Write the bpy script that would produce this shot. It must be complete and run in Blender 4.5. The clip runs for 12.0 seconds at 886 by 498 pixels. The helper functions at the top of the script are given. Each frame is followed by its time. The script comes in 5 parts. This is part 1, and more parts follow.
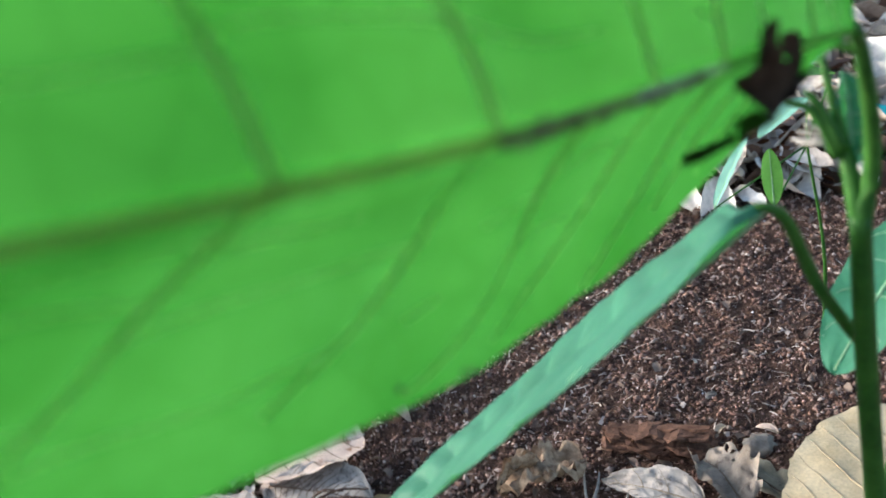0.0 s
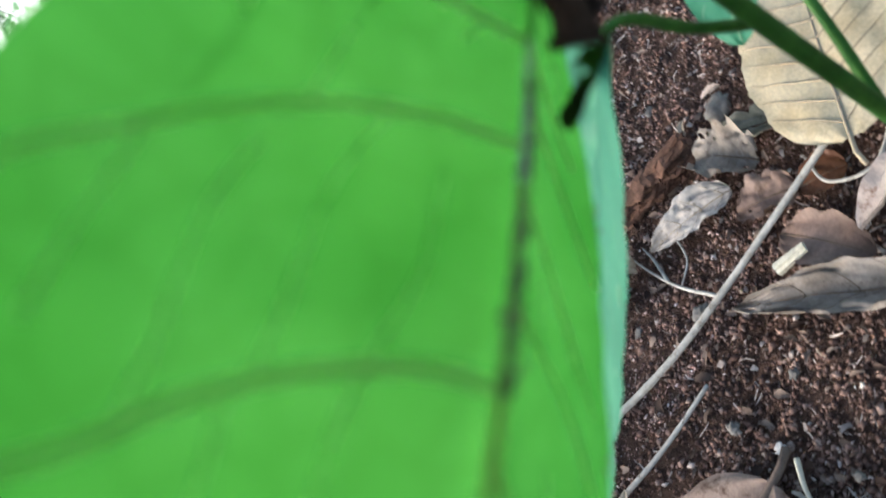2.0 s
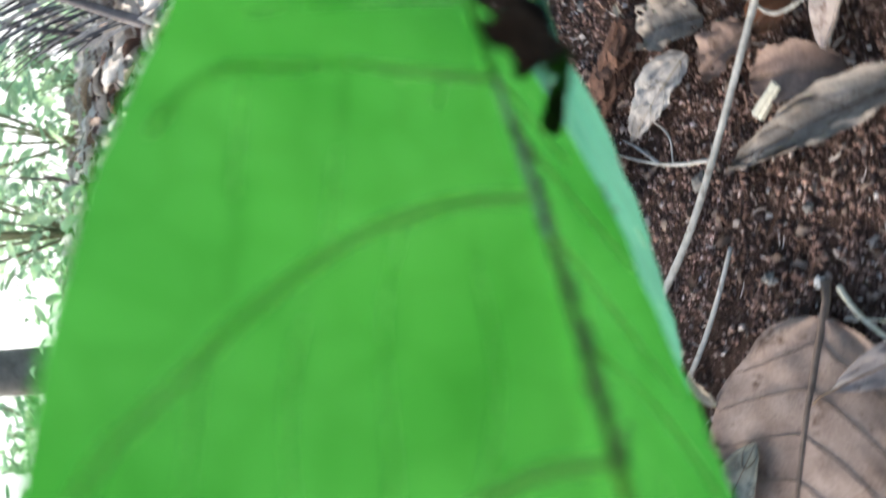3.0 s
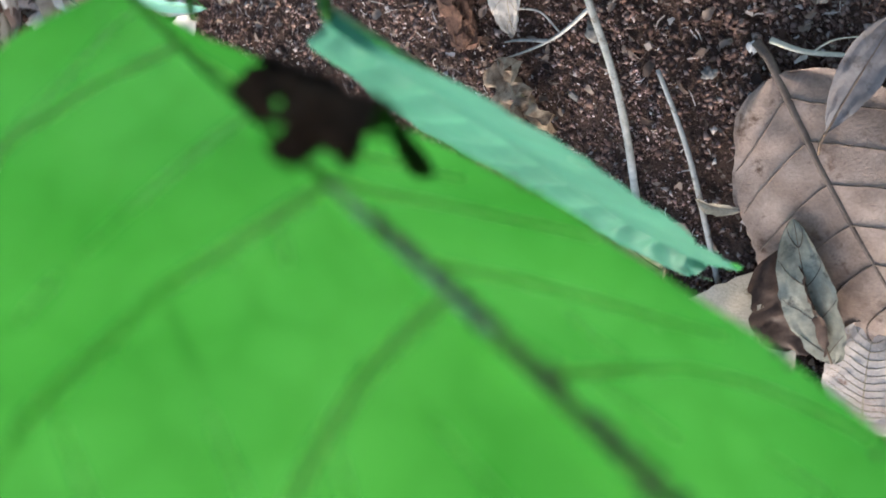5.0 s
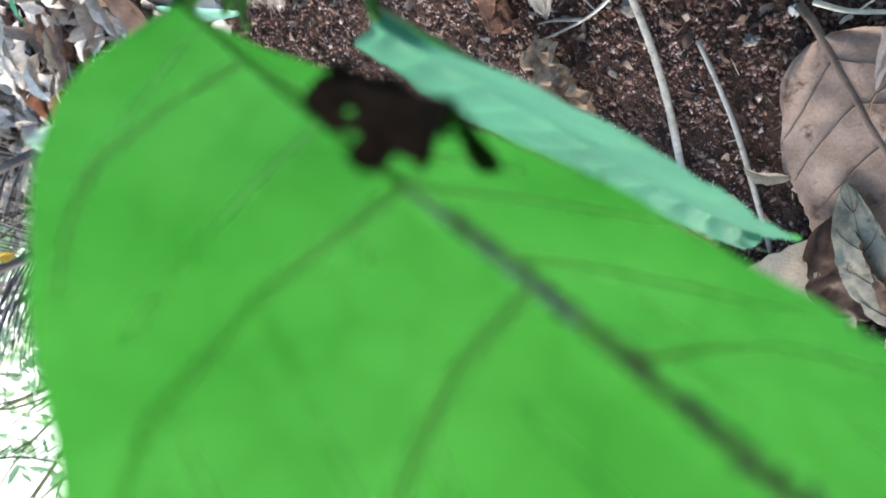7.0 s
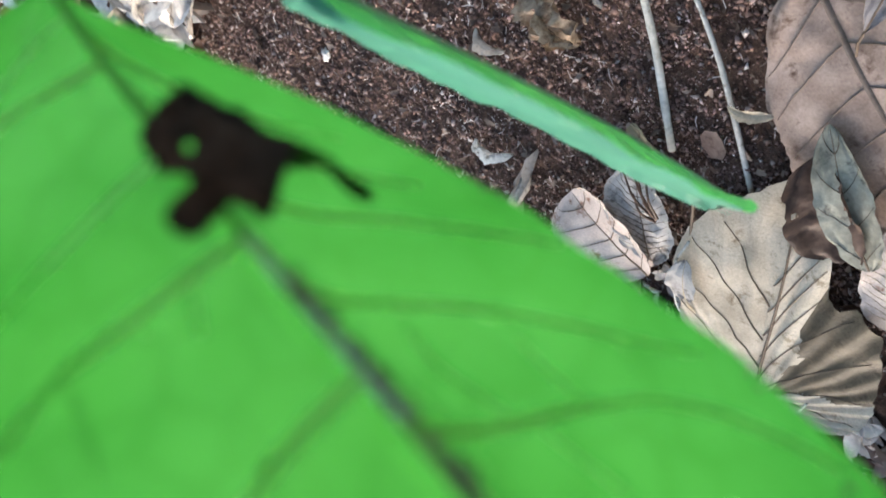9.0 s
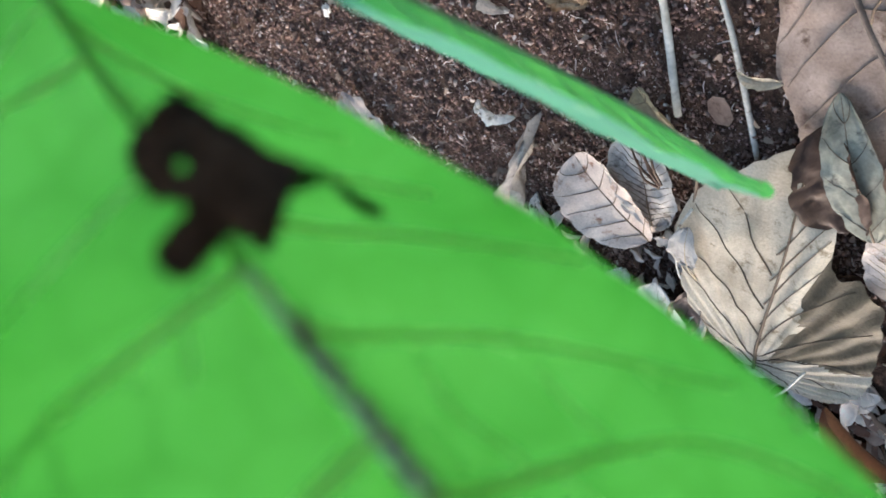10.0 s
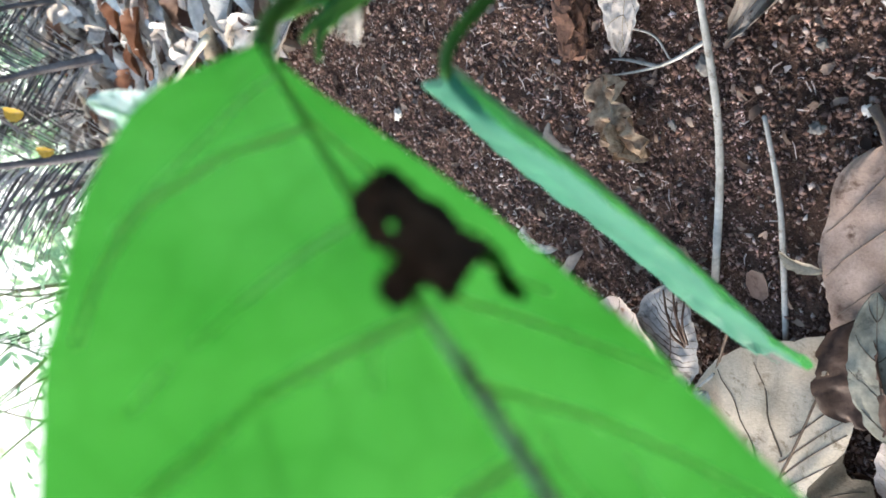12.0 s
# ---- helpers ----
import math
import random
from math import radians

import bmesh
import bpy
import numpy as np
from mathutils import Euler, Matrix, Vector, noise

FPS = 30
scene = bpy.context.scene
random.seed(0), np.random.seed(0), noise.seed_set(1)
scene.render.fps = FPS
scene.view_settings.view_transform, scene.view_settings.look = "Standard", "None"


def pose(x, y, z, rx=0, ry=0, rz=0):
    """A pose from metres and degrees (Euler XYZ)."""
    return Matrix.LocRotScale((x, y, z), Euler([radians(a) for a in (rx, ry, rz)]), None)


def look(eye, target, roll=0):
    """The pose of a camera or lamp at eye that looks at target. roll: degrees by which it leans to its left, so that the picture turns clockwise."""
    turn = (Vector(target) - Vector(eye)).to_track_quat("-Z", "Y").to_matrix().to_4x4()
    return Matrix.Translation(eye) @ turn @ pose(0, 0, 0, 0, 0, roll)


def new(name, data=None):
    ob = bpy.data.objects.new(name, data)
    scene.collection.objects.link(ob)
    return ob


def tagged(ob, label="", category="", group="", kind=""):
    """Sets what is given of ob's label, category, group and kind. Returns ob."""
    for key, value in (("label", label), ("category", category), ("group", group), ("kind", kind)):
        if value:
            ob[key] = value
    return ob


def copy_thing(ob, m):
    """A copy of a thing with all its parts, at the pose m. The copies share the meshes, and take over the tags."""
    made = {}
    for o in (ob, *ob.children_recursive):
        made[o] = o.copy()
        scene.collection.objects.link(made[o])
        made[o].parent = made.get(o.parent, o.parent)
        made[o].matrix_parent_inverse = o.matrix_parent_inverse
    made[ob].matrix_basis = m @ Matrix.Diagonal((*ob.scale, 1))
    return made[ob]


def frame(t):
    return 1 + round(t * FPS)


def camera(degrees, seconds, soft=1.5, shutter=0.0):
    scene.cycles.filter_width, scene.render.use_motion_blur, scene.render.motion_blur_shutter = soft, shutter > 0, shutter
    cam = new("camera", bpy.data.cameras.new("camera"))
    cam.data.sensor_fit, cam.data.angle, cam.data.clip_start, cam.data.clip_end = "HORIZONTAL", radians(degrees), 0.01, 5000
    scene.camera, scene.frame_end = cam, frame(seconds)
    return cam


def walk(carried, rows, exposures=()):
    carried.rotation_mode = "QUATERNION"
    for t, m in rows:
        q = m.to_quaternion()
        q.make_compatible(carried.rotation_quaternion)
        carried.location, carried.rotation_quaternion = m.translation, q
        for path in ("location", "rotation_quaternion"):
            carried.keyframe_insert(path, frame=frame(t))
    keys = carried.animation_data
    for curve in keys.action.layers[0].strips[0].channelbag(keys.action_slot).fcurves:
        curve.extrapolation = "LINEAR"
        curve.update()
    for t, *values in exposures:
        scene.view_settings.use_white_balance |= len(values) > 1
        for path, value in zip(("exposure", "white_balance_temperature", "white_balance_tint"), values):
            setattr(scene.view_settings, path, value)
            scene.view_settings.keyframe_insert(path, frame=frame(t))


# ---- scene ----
cam = camera(57.0, 12.0, soft=1.6, shutter=0.5)
cam.data.dof.use_dof, cam.data.dof.focus_distance, cam.data.dof.aperture_fstop = True, 0.5, 20.0
PATH = [
    (0.0, pose(-0.0007, 0.0033, 0.3878, 65.50, 12.15, -1.06)),
    (0.5, pose(0.0003, 0.0059, 0.3943, 65.83, 21.42, -6.09)),
    (1.0, pose(0.0035, 0.0091, 0.4025, 57.68, 36.92, -15.59)),
    (1.5, pose(0.0067, 0.0147, 0.4022, 45.09, 47.38, -32.06)),
    (2.0, pose(0.0104, 0.0215, 0.4017, 34.58, 51.57, -44.11)),
    (2.5, pose(0.0129, 0.0241, 0.4084, 22.69, 54.31, -57.38)),
    (3.0, pose(0.0194, 0.0257, 0.4064, 2.04, 58.01, -78.93)),
    (3.5, pose(0.0193, 0.0283, 0.3997, -23.71, 55.20, -107.68)),
    (3.7, pose(0.0178, 0.0290, 0.3954, -25.78, 54.46, -109.87)),
    (5.3, pose(0.0296, 0.0336, 0.3927, -44.88, 41.49, -135.91)),
    (5.5, pose(0.0307, 0.0332, 0.3936, -45.09, 41.92, -137.45)),
    (6.0, pose(0.0316, 0.0351, 0.3926, -45.03, 42.53, -139.02)),
    (6.5, pose(0.0302, 0.0353, 0.3938, -45.55, 42.53, -139.15)),
    (6.7, pose(0.0293, 0.0330, 0.3954, -46.98, 42.92, -138.85)),
    (8.3, pose(0.0328, 0.0329, 0.3824, -50.74, 42.06, -138.39)),
    (8.5, pose(0.0346, 0.0317, 0.3801, -51.62, 42.38, -138.07)),
    (9.0, pose(0.0307, 0.0320, 0.3801, -53.19, 43.16, -137.50)),
    (9.5, pose(0.0357, 0.0371, 0.3685, -55.45, 42.33, -137.85)),
    (10.0, pose(0.0341, 0.0370, 0.3758, -55.74, 43.75, -136.74)),
    (10.5, pose(0.0415, 0.0366, 0.3809, -54.33, 45.02, -136.73)),
    (11.0, pose(0.0430, 0.0370, 0.3876, -50.94, 48.12, -134.08)),
    (11.5, pose(0.0420, 0.0328, 0.3927, -41.26, 53.87, -127.37)),
    (12.0, pose(0.0391, 0.0306, 0.3904, -39.48, 53.53, -125.82)),
]
walk(cam, PATH, [(0.0, 1.28), (3.7, 1.31), (6.7, 1.38), (8.3, 1.48), (12.0, 1.46)])


# ---------------------------------------------------------------- light
world = bpy.data.worlds.new("sky")
scene.world = world
world.use_nodes = True
wn = world.node_tree
sky = wn.nodes.new("ShaderNodeTexSky")
sky.sky_type, sky.sun_disc = "NISHITA", False
SUN_UP, SUN_TURN = 12.0, -68.0
sky.air_density, sky.dust_density, sky.ozone_density = 1.0, 2.5, 1.2
sky.sun_elevation, sky.sun_rotation = radians(SUN_UP), radians(SUN_TURN)
wn.links.new(sky.outputs[0], wn.nodes["Background"].inputs[0])
wn.nodes["Background"].inputs[1].default_value = 0.15
lamp = bpy.data.lights.new("sun", "SUN")
lamp.energy, lamp.angle, lamp.color = 3.6, radians(45), (0.97, 0.98, 1.0)
sun = new("sun", lamp)
sun_from = Vector((math.sin(radians(SUN_TURN)) * math.cos(radians(SUN_UP)), math.cos(radians(SUN_TURN)) * math.cos(radians(SUN_UP)), math.sin(radians(SUN_UP))))
sun.matrix_world = look(sun_from * 20, (0, 0, 0))


# ---------------------------------------------------------------- materials
def nodes_of(name):
    m = bpy.data.materials.new(name)
    m.use_nodes = True
    t = m.node_tree
    return m, t, t.nodes["Principled BSDF"], t.nodes["Material Output"]


def tex(t, kind, scale, detail=4.0, rough=0.55, vector=None):
    n = t.nodes.new("ShaderNodeTex" + kind)
    n.inputs["Scale"].default_value = scale
    if kind == "Noise":
        n.inputs["Detail"].default_value, n.inputs["Roughness"].default_value = detail, rough
    if vector is None:
        c = t.nodes.new("ShaderNodeTexCoord")
        vector = c.outputs["Object"]
    t.links.new(vector, n.inputs["Vector"])
    return n


def ramp(t, socket, *stops):
    r = t.nodes.new("ShaderNodeValToRGB")
    e = r.color_ramp.elements
    while len(e) < len(stops):
        e.new(0.5)
    for k, (p, c) in zip(e, stops):
        k.position, k.color = p, (*c, 1)
    t.links.new(socket, r.inputs[0])
    return r


def blend(t, kind, fac, a, b):
    n = t.nodes.new("ShaderNodeMix")
    n.data_type, n.blend_type = "RGBA", kind
    for socket, v in ((n.inputs[0], fac), (n.inputs[6], a), (n.inputs[7], b)):
        if isinstance(v, (int, float)):
            socket.default_value = v
        elif isinstance(v, tuple):
            socket.default_value = (*v, 1)
        else:
            t.links.new(v, socket)
    return n.outputs[2]


def bump(t, bsdf, socket, strength, distance):
    b = t.nodes.new("ShaderNodeBump")
    b.inputs["Strength"].default_value, b.inputs["Distance"].default_value = strength, distance
    t.links.new(socket, b.inputs["Height"])
    t.links.new(b.outputs[0], bsdf.inputs["Normal"])
    return b


def thin(t, bsdf, out, colour, share):
    """Lets light through a thin sheet."""
    tr = t.nodes.new("ShaderNodeBsdfTranslucent")
    if isinstance(colour, tuple):
        tr.inputs[0].default_value = (*colour, 1)
    else:
        t.links.new(colour, tr.inputs[0])
    mx = t.nodes.new("ShaderNodeMixShader")
    mx.inputs[0].default_value = share
    t.links.new(bsdf.outputs[0], mx.inputs[1])
    t.links.new(tr.outputs[0], mx.inputs[2])
    t.links.new(mx.outputs[0], out.inputs[0])
    return tr


def mat_green(name, face, through_low, through_high, share=0.5, rough=0.4, net=190.0, gloss=0.5):
    m, t, b, out = nodes_of(name)
    cell = tex(t, "Voronoi", net)
    cell.feature = "DISTANCE_TO_EDGE"
    cell.inputs["Randomness"].default_value = 0.9
    cloud = tex(t, "Noise", 38, 3)
    fine = tex(t, "Noise", 900, 2)
    col = ramp(t, cloud.outputs[0], (0.3, through_low), (0.7, through_high)).outputs[0]
    lines = ramp(t, cell.outputs[0], (0.0, (0.72, 0.78, 0.68)), (0.09, (1, 1, 1))).outputs[0]
    col = blend(t, "MULTIPLY", 0.75, col, lines)
    broad = tex(t, "Noise", 14, 2)
    col = blend(t, "MULTIPLY", 1.0, col, ramp(t, broad.outputs[0], (0.34, (0.74, 0.82, 0.80)), (0.64, (1.36, 1.18, 1.10))).outputs[0])
    top = ramp(t, cloud.outputs[0], (0.3, face), (0.75, tuple(min(1, c * 1.35) for c in face))).outputs[0]
    t.links.new(top, b.inputs["Base Color"])
    b.inputs["Roughness"].default_value, b.inputs["Specular IOR Level"].default_value = rough, gloss
    h = blend(t, "MIX", 0.35, lines, fine.outputs[0])
    bump(t, b, h, 0.25, 0.0006)
    thin(t, b, out, col, share)
    return m


def mat_plain(name, low, high, scale=60.0, rough=0.7, relief=0.0008, fine=700.0, share=0.0, mark=None, spots=None, metal=0.0, gloss=0.2):
    """Two tones in clouds, a fine grain, and dark blotches where marked."""
    m, t, b, out = nodes_of(name)
    info = t.nodes.new("ShaderNodeObjectInfo")
    co = t.nodes.new("ShaderNodeTexCoord")
    off = t.nodes.new("ShaderNodeVectorMath")
    off.operation = "ADD"
    t.links.new(co.outputs["Object"], off.inputs[0])
    t.links.new(info.outputs["Random"], off.inputs[1])
    v = off.outputs[0]
    cloud = tex(t, "Noise", scale, 5, 0.6, v)
    grain = tex(t, "Noise", fine, 3, 0.6, v)
    col = ramp(t, cloud.outputs[0], (0.32, low), (0.68, high)).outputs[0]
    g = ramp(t, grain.outputs[0], (0.25, (0.72, 0.72, 0.72)), (0.75, (1.15, 1.15, 1.15))).outputs[0]
    col = blend(t, "MULTIPLY", 0.8, col, g)
    if mark:
        patch = tex(t, "Noise", spots or scale * 2.2, 6, 0.7, v)
        col = blend(t, "MIX", ramp(t, patch.outputs[0], (0.56, (0, 0, 0)), (0.68, (1, 1, 1))).outputs[0], col, mark)
    tone = ramp(t, info.outputs["Random"], (0.0, (0.72, 0.72, 0.74)), (1.0, (1.2, 1.16, 1.1))).outputs[0]
    col = blend(t, "MULTIPLY", 0.7, col, tone)
    t.links.new(col, b.inputs["Base Color"])
    b.inputs["Roughness"].default_value, b.inputs["Metallic"].default_value, b.inputs["Specular IOR Level"].default_value = rough, metal, gloss
    bump(t, b, blend(t, "MIX", 0.5, cloud.outputs[0], grain.outputs[0]), 0.7, relief)
    if share:
        thin(t, b, out, col, share)
    return m


def mat_rib(name, face, filter_colour, share, mark=None):
    """A ridge that passes on a part of the light that its blade lets through."""
    m, t, b, out = nodes_of(name)
    n = tex(t, "Noise", 700, 4, 0.7)
    col = ramp(t, n.outputs[0], (0.3, tuple(c * 0.75 for c in face)), (0.7, tuple(c * 1.25 for c in face))).outputs[0]
    if mark:
        col = blend(t, "MIX", ramp(t, tex(t, "Noise", 160, 5).outputs[0], (0.5, (0, 0, 0)), (0.6, (1, 1, 1))).outputs[0], col, mark)
    t.links.new(col, b.inputs["Base Color"])
    b.inputs["Roughness"].default_value, b.inputs["Specular IOR Level"].default_value = 0.6, 0.12
    bump(t, b, n.outputs[0], 0.4, 0.0003)
    thin(t, b, out, filter_colour, share)
    return m


BLADE = mat_green("broad_leaf_green", (0.023, 0.135, 0.020), (0.020, 0.162, 0.019), (0.043, 0.235, 0.042), 0.65, 0.5, gloss=0.3)
BLADE_PALE = mat_green("waxy_leaf_green", (0.056, 0.230, 0.156), (0.045, 0.270, 0.055), (0.07, 0.35, 0.08), 0.42, 0.5, 260, 0.2)
BLADE_YOUNG = mat_green("young_leaf_green", (0.09, 0.27, 0.06), (0.14, 0.44, 0.08), (0.20, 0.52, 0.12), 0.5, 0.4, 300)
FINEVEIN = mat_rib("fine_vein_green", (0.05, 0.20, 0.04), (0.78, 0.80, 0.66), 0.95)
VEIN = mat_rib("vein_green", (0.05, 0.22, 0.04), (0.72, 0.72, 0.55), 0.88)
RIB = mat_rib("rib_green", (0.05, 0.13, 0.03), (0.42, 0.48, 0.34), 0.85)
RIB_TIP = mat_rib("rib_olive", (0.09, 0.12, 0.04), (0.66, 0.52, 0.40), 0.85)
STREAK = mat_rib("rib_grey_streak", (0.40, 0.395, 0.41), (0.76, 0.68, 0.66), 0.58, (0.18, 0.15, 0.14))
RIB_BEADED = mat_rib("rib_brown_beads", (0.15, 0.12, 0.10), (0.60, 0.50, 0.42), 0.64, (0.06, 0.045, 0.038))
RIB_PALE = mat_plain("rib_pale_green", (0.24, 0.50, 0.30), (0.34, 0.60, 0.38), 200, 0.5, 0.0002, share=0.2)
STEM = mat_plain("stem_green", (0.036, 0.14, 0.028), (0.072, 0.235, 0.045), 120, 0.45, 0.0003, share=0.25)
GRAINS = mat_plain("brown_grains", (0.075, 0.055, 0.048), (0.19, 0.145, 0.13), 800, 0.6)
SCRAP = mat_plain("scorched_brown", (0.012, 0.0078, 0.0055), (0.056, 0.034, 0.023), 330, 0.9, 0.0012, 1500, gloss=0.1)
SCRAP_GREEN = mat_plain("scorched_green", (0.012, 0.03, 0.008), (0.04, 0.07, 0.015), 260, 0.8, 0.001, 1500, mark=(0.02, 0.012, 0.008), gloss=0.1)
TAN = mat_plain("tan_dead_leaf", (0.42, 0.338, 0.252), (0.66, 0.567, 0.455), 28, 0.6, 0.0016, 620, 0.12, (0.20, 0.14, 0.085))
OLIVE = mat_plain("olive_dead_leaf", (0.24, 0.19, 0.11), (0.42, 0.34, 0.22), 24, 0.6, 0.0006, 420, 0.12, (0.15, 0.10, 0.06))
YELLOW = mat_plain("yellowed_leaf", (0.70, 0.56, 0.34), (0.86, 0.74, 0.52), 40, 0.55, 0.0005, 500, 0.25)
GOLD = mat_plain("golden_leaf", (0.62, 0.40, 0.06), (0.80, 0.56, 0.12), 40, 0.5, 0.0005, 500, 0.3)
PINK = mat_plain("pinkish_dead_leaf", (0.48, 0.375, 0.325), (0.72, 0.61, 0.55), 30, 0.6, 0.0014, 620, 0.1, (0.24, 0.12, 0.08))
BROWN = mat_plain("brown_dead_leaf", (0.15, 0.092, 0.07), (0.29, 0.20, 0.165), 26, 0.6, 0.0006, 420, 0.08, (0.10, 0.06, 0.04))
MAUVE = mat_plain("mauve_dead_leaf", (0.18, 0.118, 0.092), (0.43, 0.318, 0.267), 34, 0.62, 0.0014, 600, 0.08, (0.105, 0.060, 0.042), 55)
CRISP = mat_plain("crisp_brown_leaf", (0.22, 0.135, 0.082), (0.62, 0.46, 0.325), 150, 0.65, 0.0015, 500, 0.05)
UMBER = mat_plain("umber_dead_leaf", (0.065, 0.035, 0.024), (0.14, 0.082, 0.06), 40, 0.6, 0.0008, 420, 0.05)
ASHEN = mat_plain("ashen_dead_leaf", (0.13, 0.112, 0.113), (0.25, 0.225, 0.23), 40, 0.6, 0.0006, 420, 0.08, (0.10, 0.08, 0.075), 90)
RUST = mat_plain("rust_dead_leaf", (0.12, 0.045, 0.02), (0.22, 0.095, 0.05), 30, 0.5, 0.0006, 420, 0.08)
GREY = mat_plain("grey_dead_leaf", (0.36, 0.315, 0.285), (0.64, 0.58, 0.535), 30, 0.65, 0.0006, 420, 0.08, (0.12, 0.10, 0.09))
WHITE = mat_plain("bleached_dead_leaf", (0.64, 0.585, 0.54), (0.92, 0.87, 0.82), 30, 0.6, 0.0006, 420, 0.1, (0.28, 0.24, 0.2))
DUSTY = mat_plain("dusty_dead_leaf", (0.13, 0.108, 0.092), (0.30, 0.262, 0.235), 40, 0.65, 0.0008, 420, 0.06, (0.09, 0.07, 0.06))
BROWNED = mat_plain("browned_dead_leaf", (0.085, 0.06, 0.036), (0.19, 0.14, 0.09), 30, 0.6, 0.0016, 620, 0.1, (0.06, 0.038, 0.022))
MINT = mat_green("mint_leaf", (0.21, 0.47, 0.40), (0.18, 0.48, 0.34), (0.24, 0.54, 0.39), 0.35, 0.5, 120, 0.3)
# the pale mint face stands in for sky reflected off the blade
YOUNG_SHEEN = mat_green("sheen_young_leaf", (0.60, 0.82, 0.74), (0.55, 0.85, 0.68), (0.62, 0.88, 0.72), 0.45, 0.5, 60)
SPOTTED = mat_plain("spotted_dead_leaf", (0.17, 0.163, 0.13), (0.37, 0.36, 0.30), 40, 0.6, 0.0006, 420, 0.1, (0.055, 0.05, 0.045), 70)
# near white: the overbright sunlight of the clearing is put into this colour
PALE = mat_plain("glare_white_leaf", (0.66, 0.65, 0.62), (0.85, 0.84, 0.82), 8, 0.6, 0.001, 90, 0.15)
DARKRIB = mat_plain("dead_leaf_rib", (0.10, 0.065, 0.045), (0.17, 0.12, 0.085), 90, 0.7, 0.0003)
PALERIB = mat_plain("pale_leaf_rib", (0.34, 0.27, 0.19), (0.45, 0.37, 0.27), 90, 0.7, 0.0003)
DUSTRIB = mat_plain("dusty_leaf_rib", (0.14, 0.098, 0.076), (0.25, 0.185, 0.15), 90, 0.7, 0.0003)
STICK = mat_plain("bleached_stick", (0.34, 0.32, 0.29), (0.64, 0.61, 0.57), 45, 0.7, 0.0008, 300, mark=(0.16, 0.13, 0.1))
BARK = mat_plain("reddish_bark", (0.075, 0.038, 0.027), (0.18, 0.098, 0.07), 130, 0.88, 0.002, 500, mark=(0.04, 0.022, 0.016))
STONE = mat_plain("pebble_stone", (0.13, 0.115, 0.105), (0.28, 0.26, 0.24), 90, 0.7, 0.0006, 600)
WOODCHIP = mat_plain("wood_chip", (0.45, 0.42, 0.34), (0.65, 0.62, 0.52), 120, 0.6, 0.0006, 500)
PLASTIC = mat_plain("turquoise_plastic", (0.0, 0.45, 0.55), (0.02, 0.55, 0.65), 40, 0.35, 0.0003, gloss=0.5)
FROND = mat_plain("dry_frond", (0.08, 0.072, 0.078), (0.24, 0.222, 0.232), 20, 0.7, 0.0008, 200, 0.06)
# lit copy of the dry frond: light on the leaflets is put into the colour
FROND_LIT = mat_plain("lit_frond", (0.50, 0.49, 0.50), (0.80, 0.78, 0.80), 20, 0.6, 0.0006, 200, 0.3)
FROND_GREEN = mat_plain("green_frond", (0.03, 0.075, 0.03), (0.07, 0.14, 0.06), 20, 0.5, 0.0006, 200, 0.2)
TWIG = mat_plain("shrub_twig", (0.16, 0.18, 0.09), (0.34, 0.34, 0.22), 30, 0.7, 0.0008, 200)
# bark lightened towards grey, with the distance haze in its colour
TRUNK = mat_plain("hazed_bark", (0.17, 0.155, 0.14), (0.34, 0.315, 0.29), 9, 0.9, 0.01, 60)
# washed-out green: haze and glare of the clearing are mixed into the leaf colour
BUSH = mat_green("hazed_shrub_leaf", (0.22, 0.42, 0.26), (0.45, 0.76, 0.46), (0.68, 0.92, 0.66), 0.6, 0.4, 40)


def mat_soil():
    m, t, b, out = nodes_of("soil")
    big, mid, fine = tex(t, "Noise", 9, 5), tex(t, "Noise", 90, 6, 0.7), tex(t, "Noise", 520, 5, 0.7)
    col = ramp(t, big.outputs[0], (0.35, (0.085, 0.051, 0.040)), (0.65, (0.165, 0.102, 0.080))).outputs[0]
    col = blend(t, "MULTIPLY", 0.9, col, ramp(t, mid.outputs[0], (0.3, (0.45, 0.42, 0.4)), (0.7, (1.3, 1.25, 1.2))).outputs[0])
    col = blend(t, "MULTIPLY", 0.9, col, ramp(t, fine.outputs[0], (0.3, (0.4, 0.38, 0.36)), (0.66, (1.5, 1.45, 1.4))).outputs[0])
    grit = tex(t, "Voronoi", 420)
    col = blend(t, "MIX", ramp(t, grit.outputs["Color"], (0.86, (0, 0, 0)), (0.93, (1, 1, 1))).outputs[0], col, (0.2, 0.15, 0.12))
    t.links.new(col, b.inputs["Base Color"])
    b.inputs["Roughness"].default_value, b.inputs["Specular IOR Level"].default_value = 0.92, 0.2
    bump(t, b, blend(t, "MIX", 0.5, mid.outputs[0], fine.outputs[0]), 1.0, 0.009)
    return m


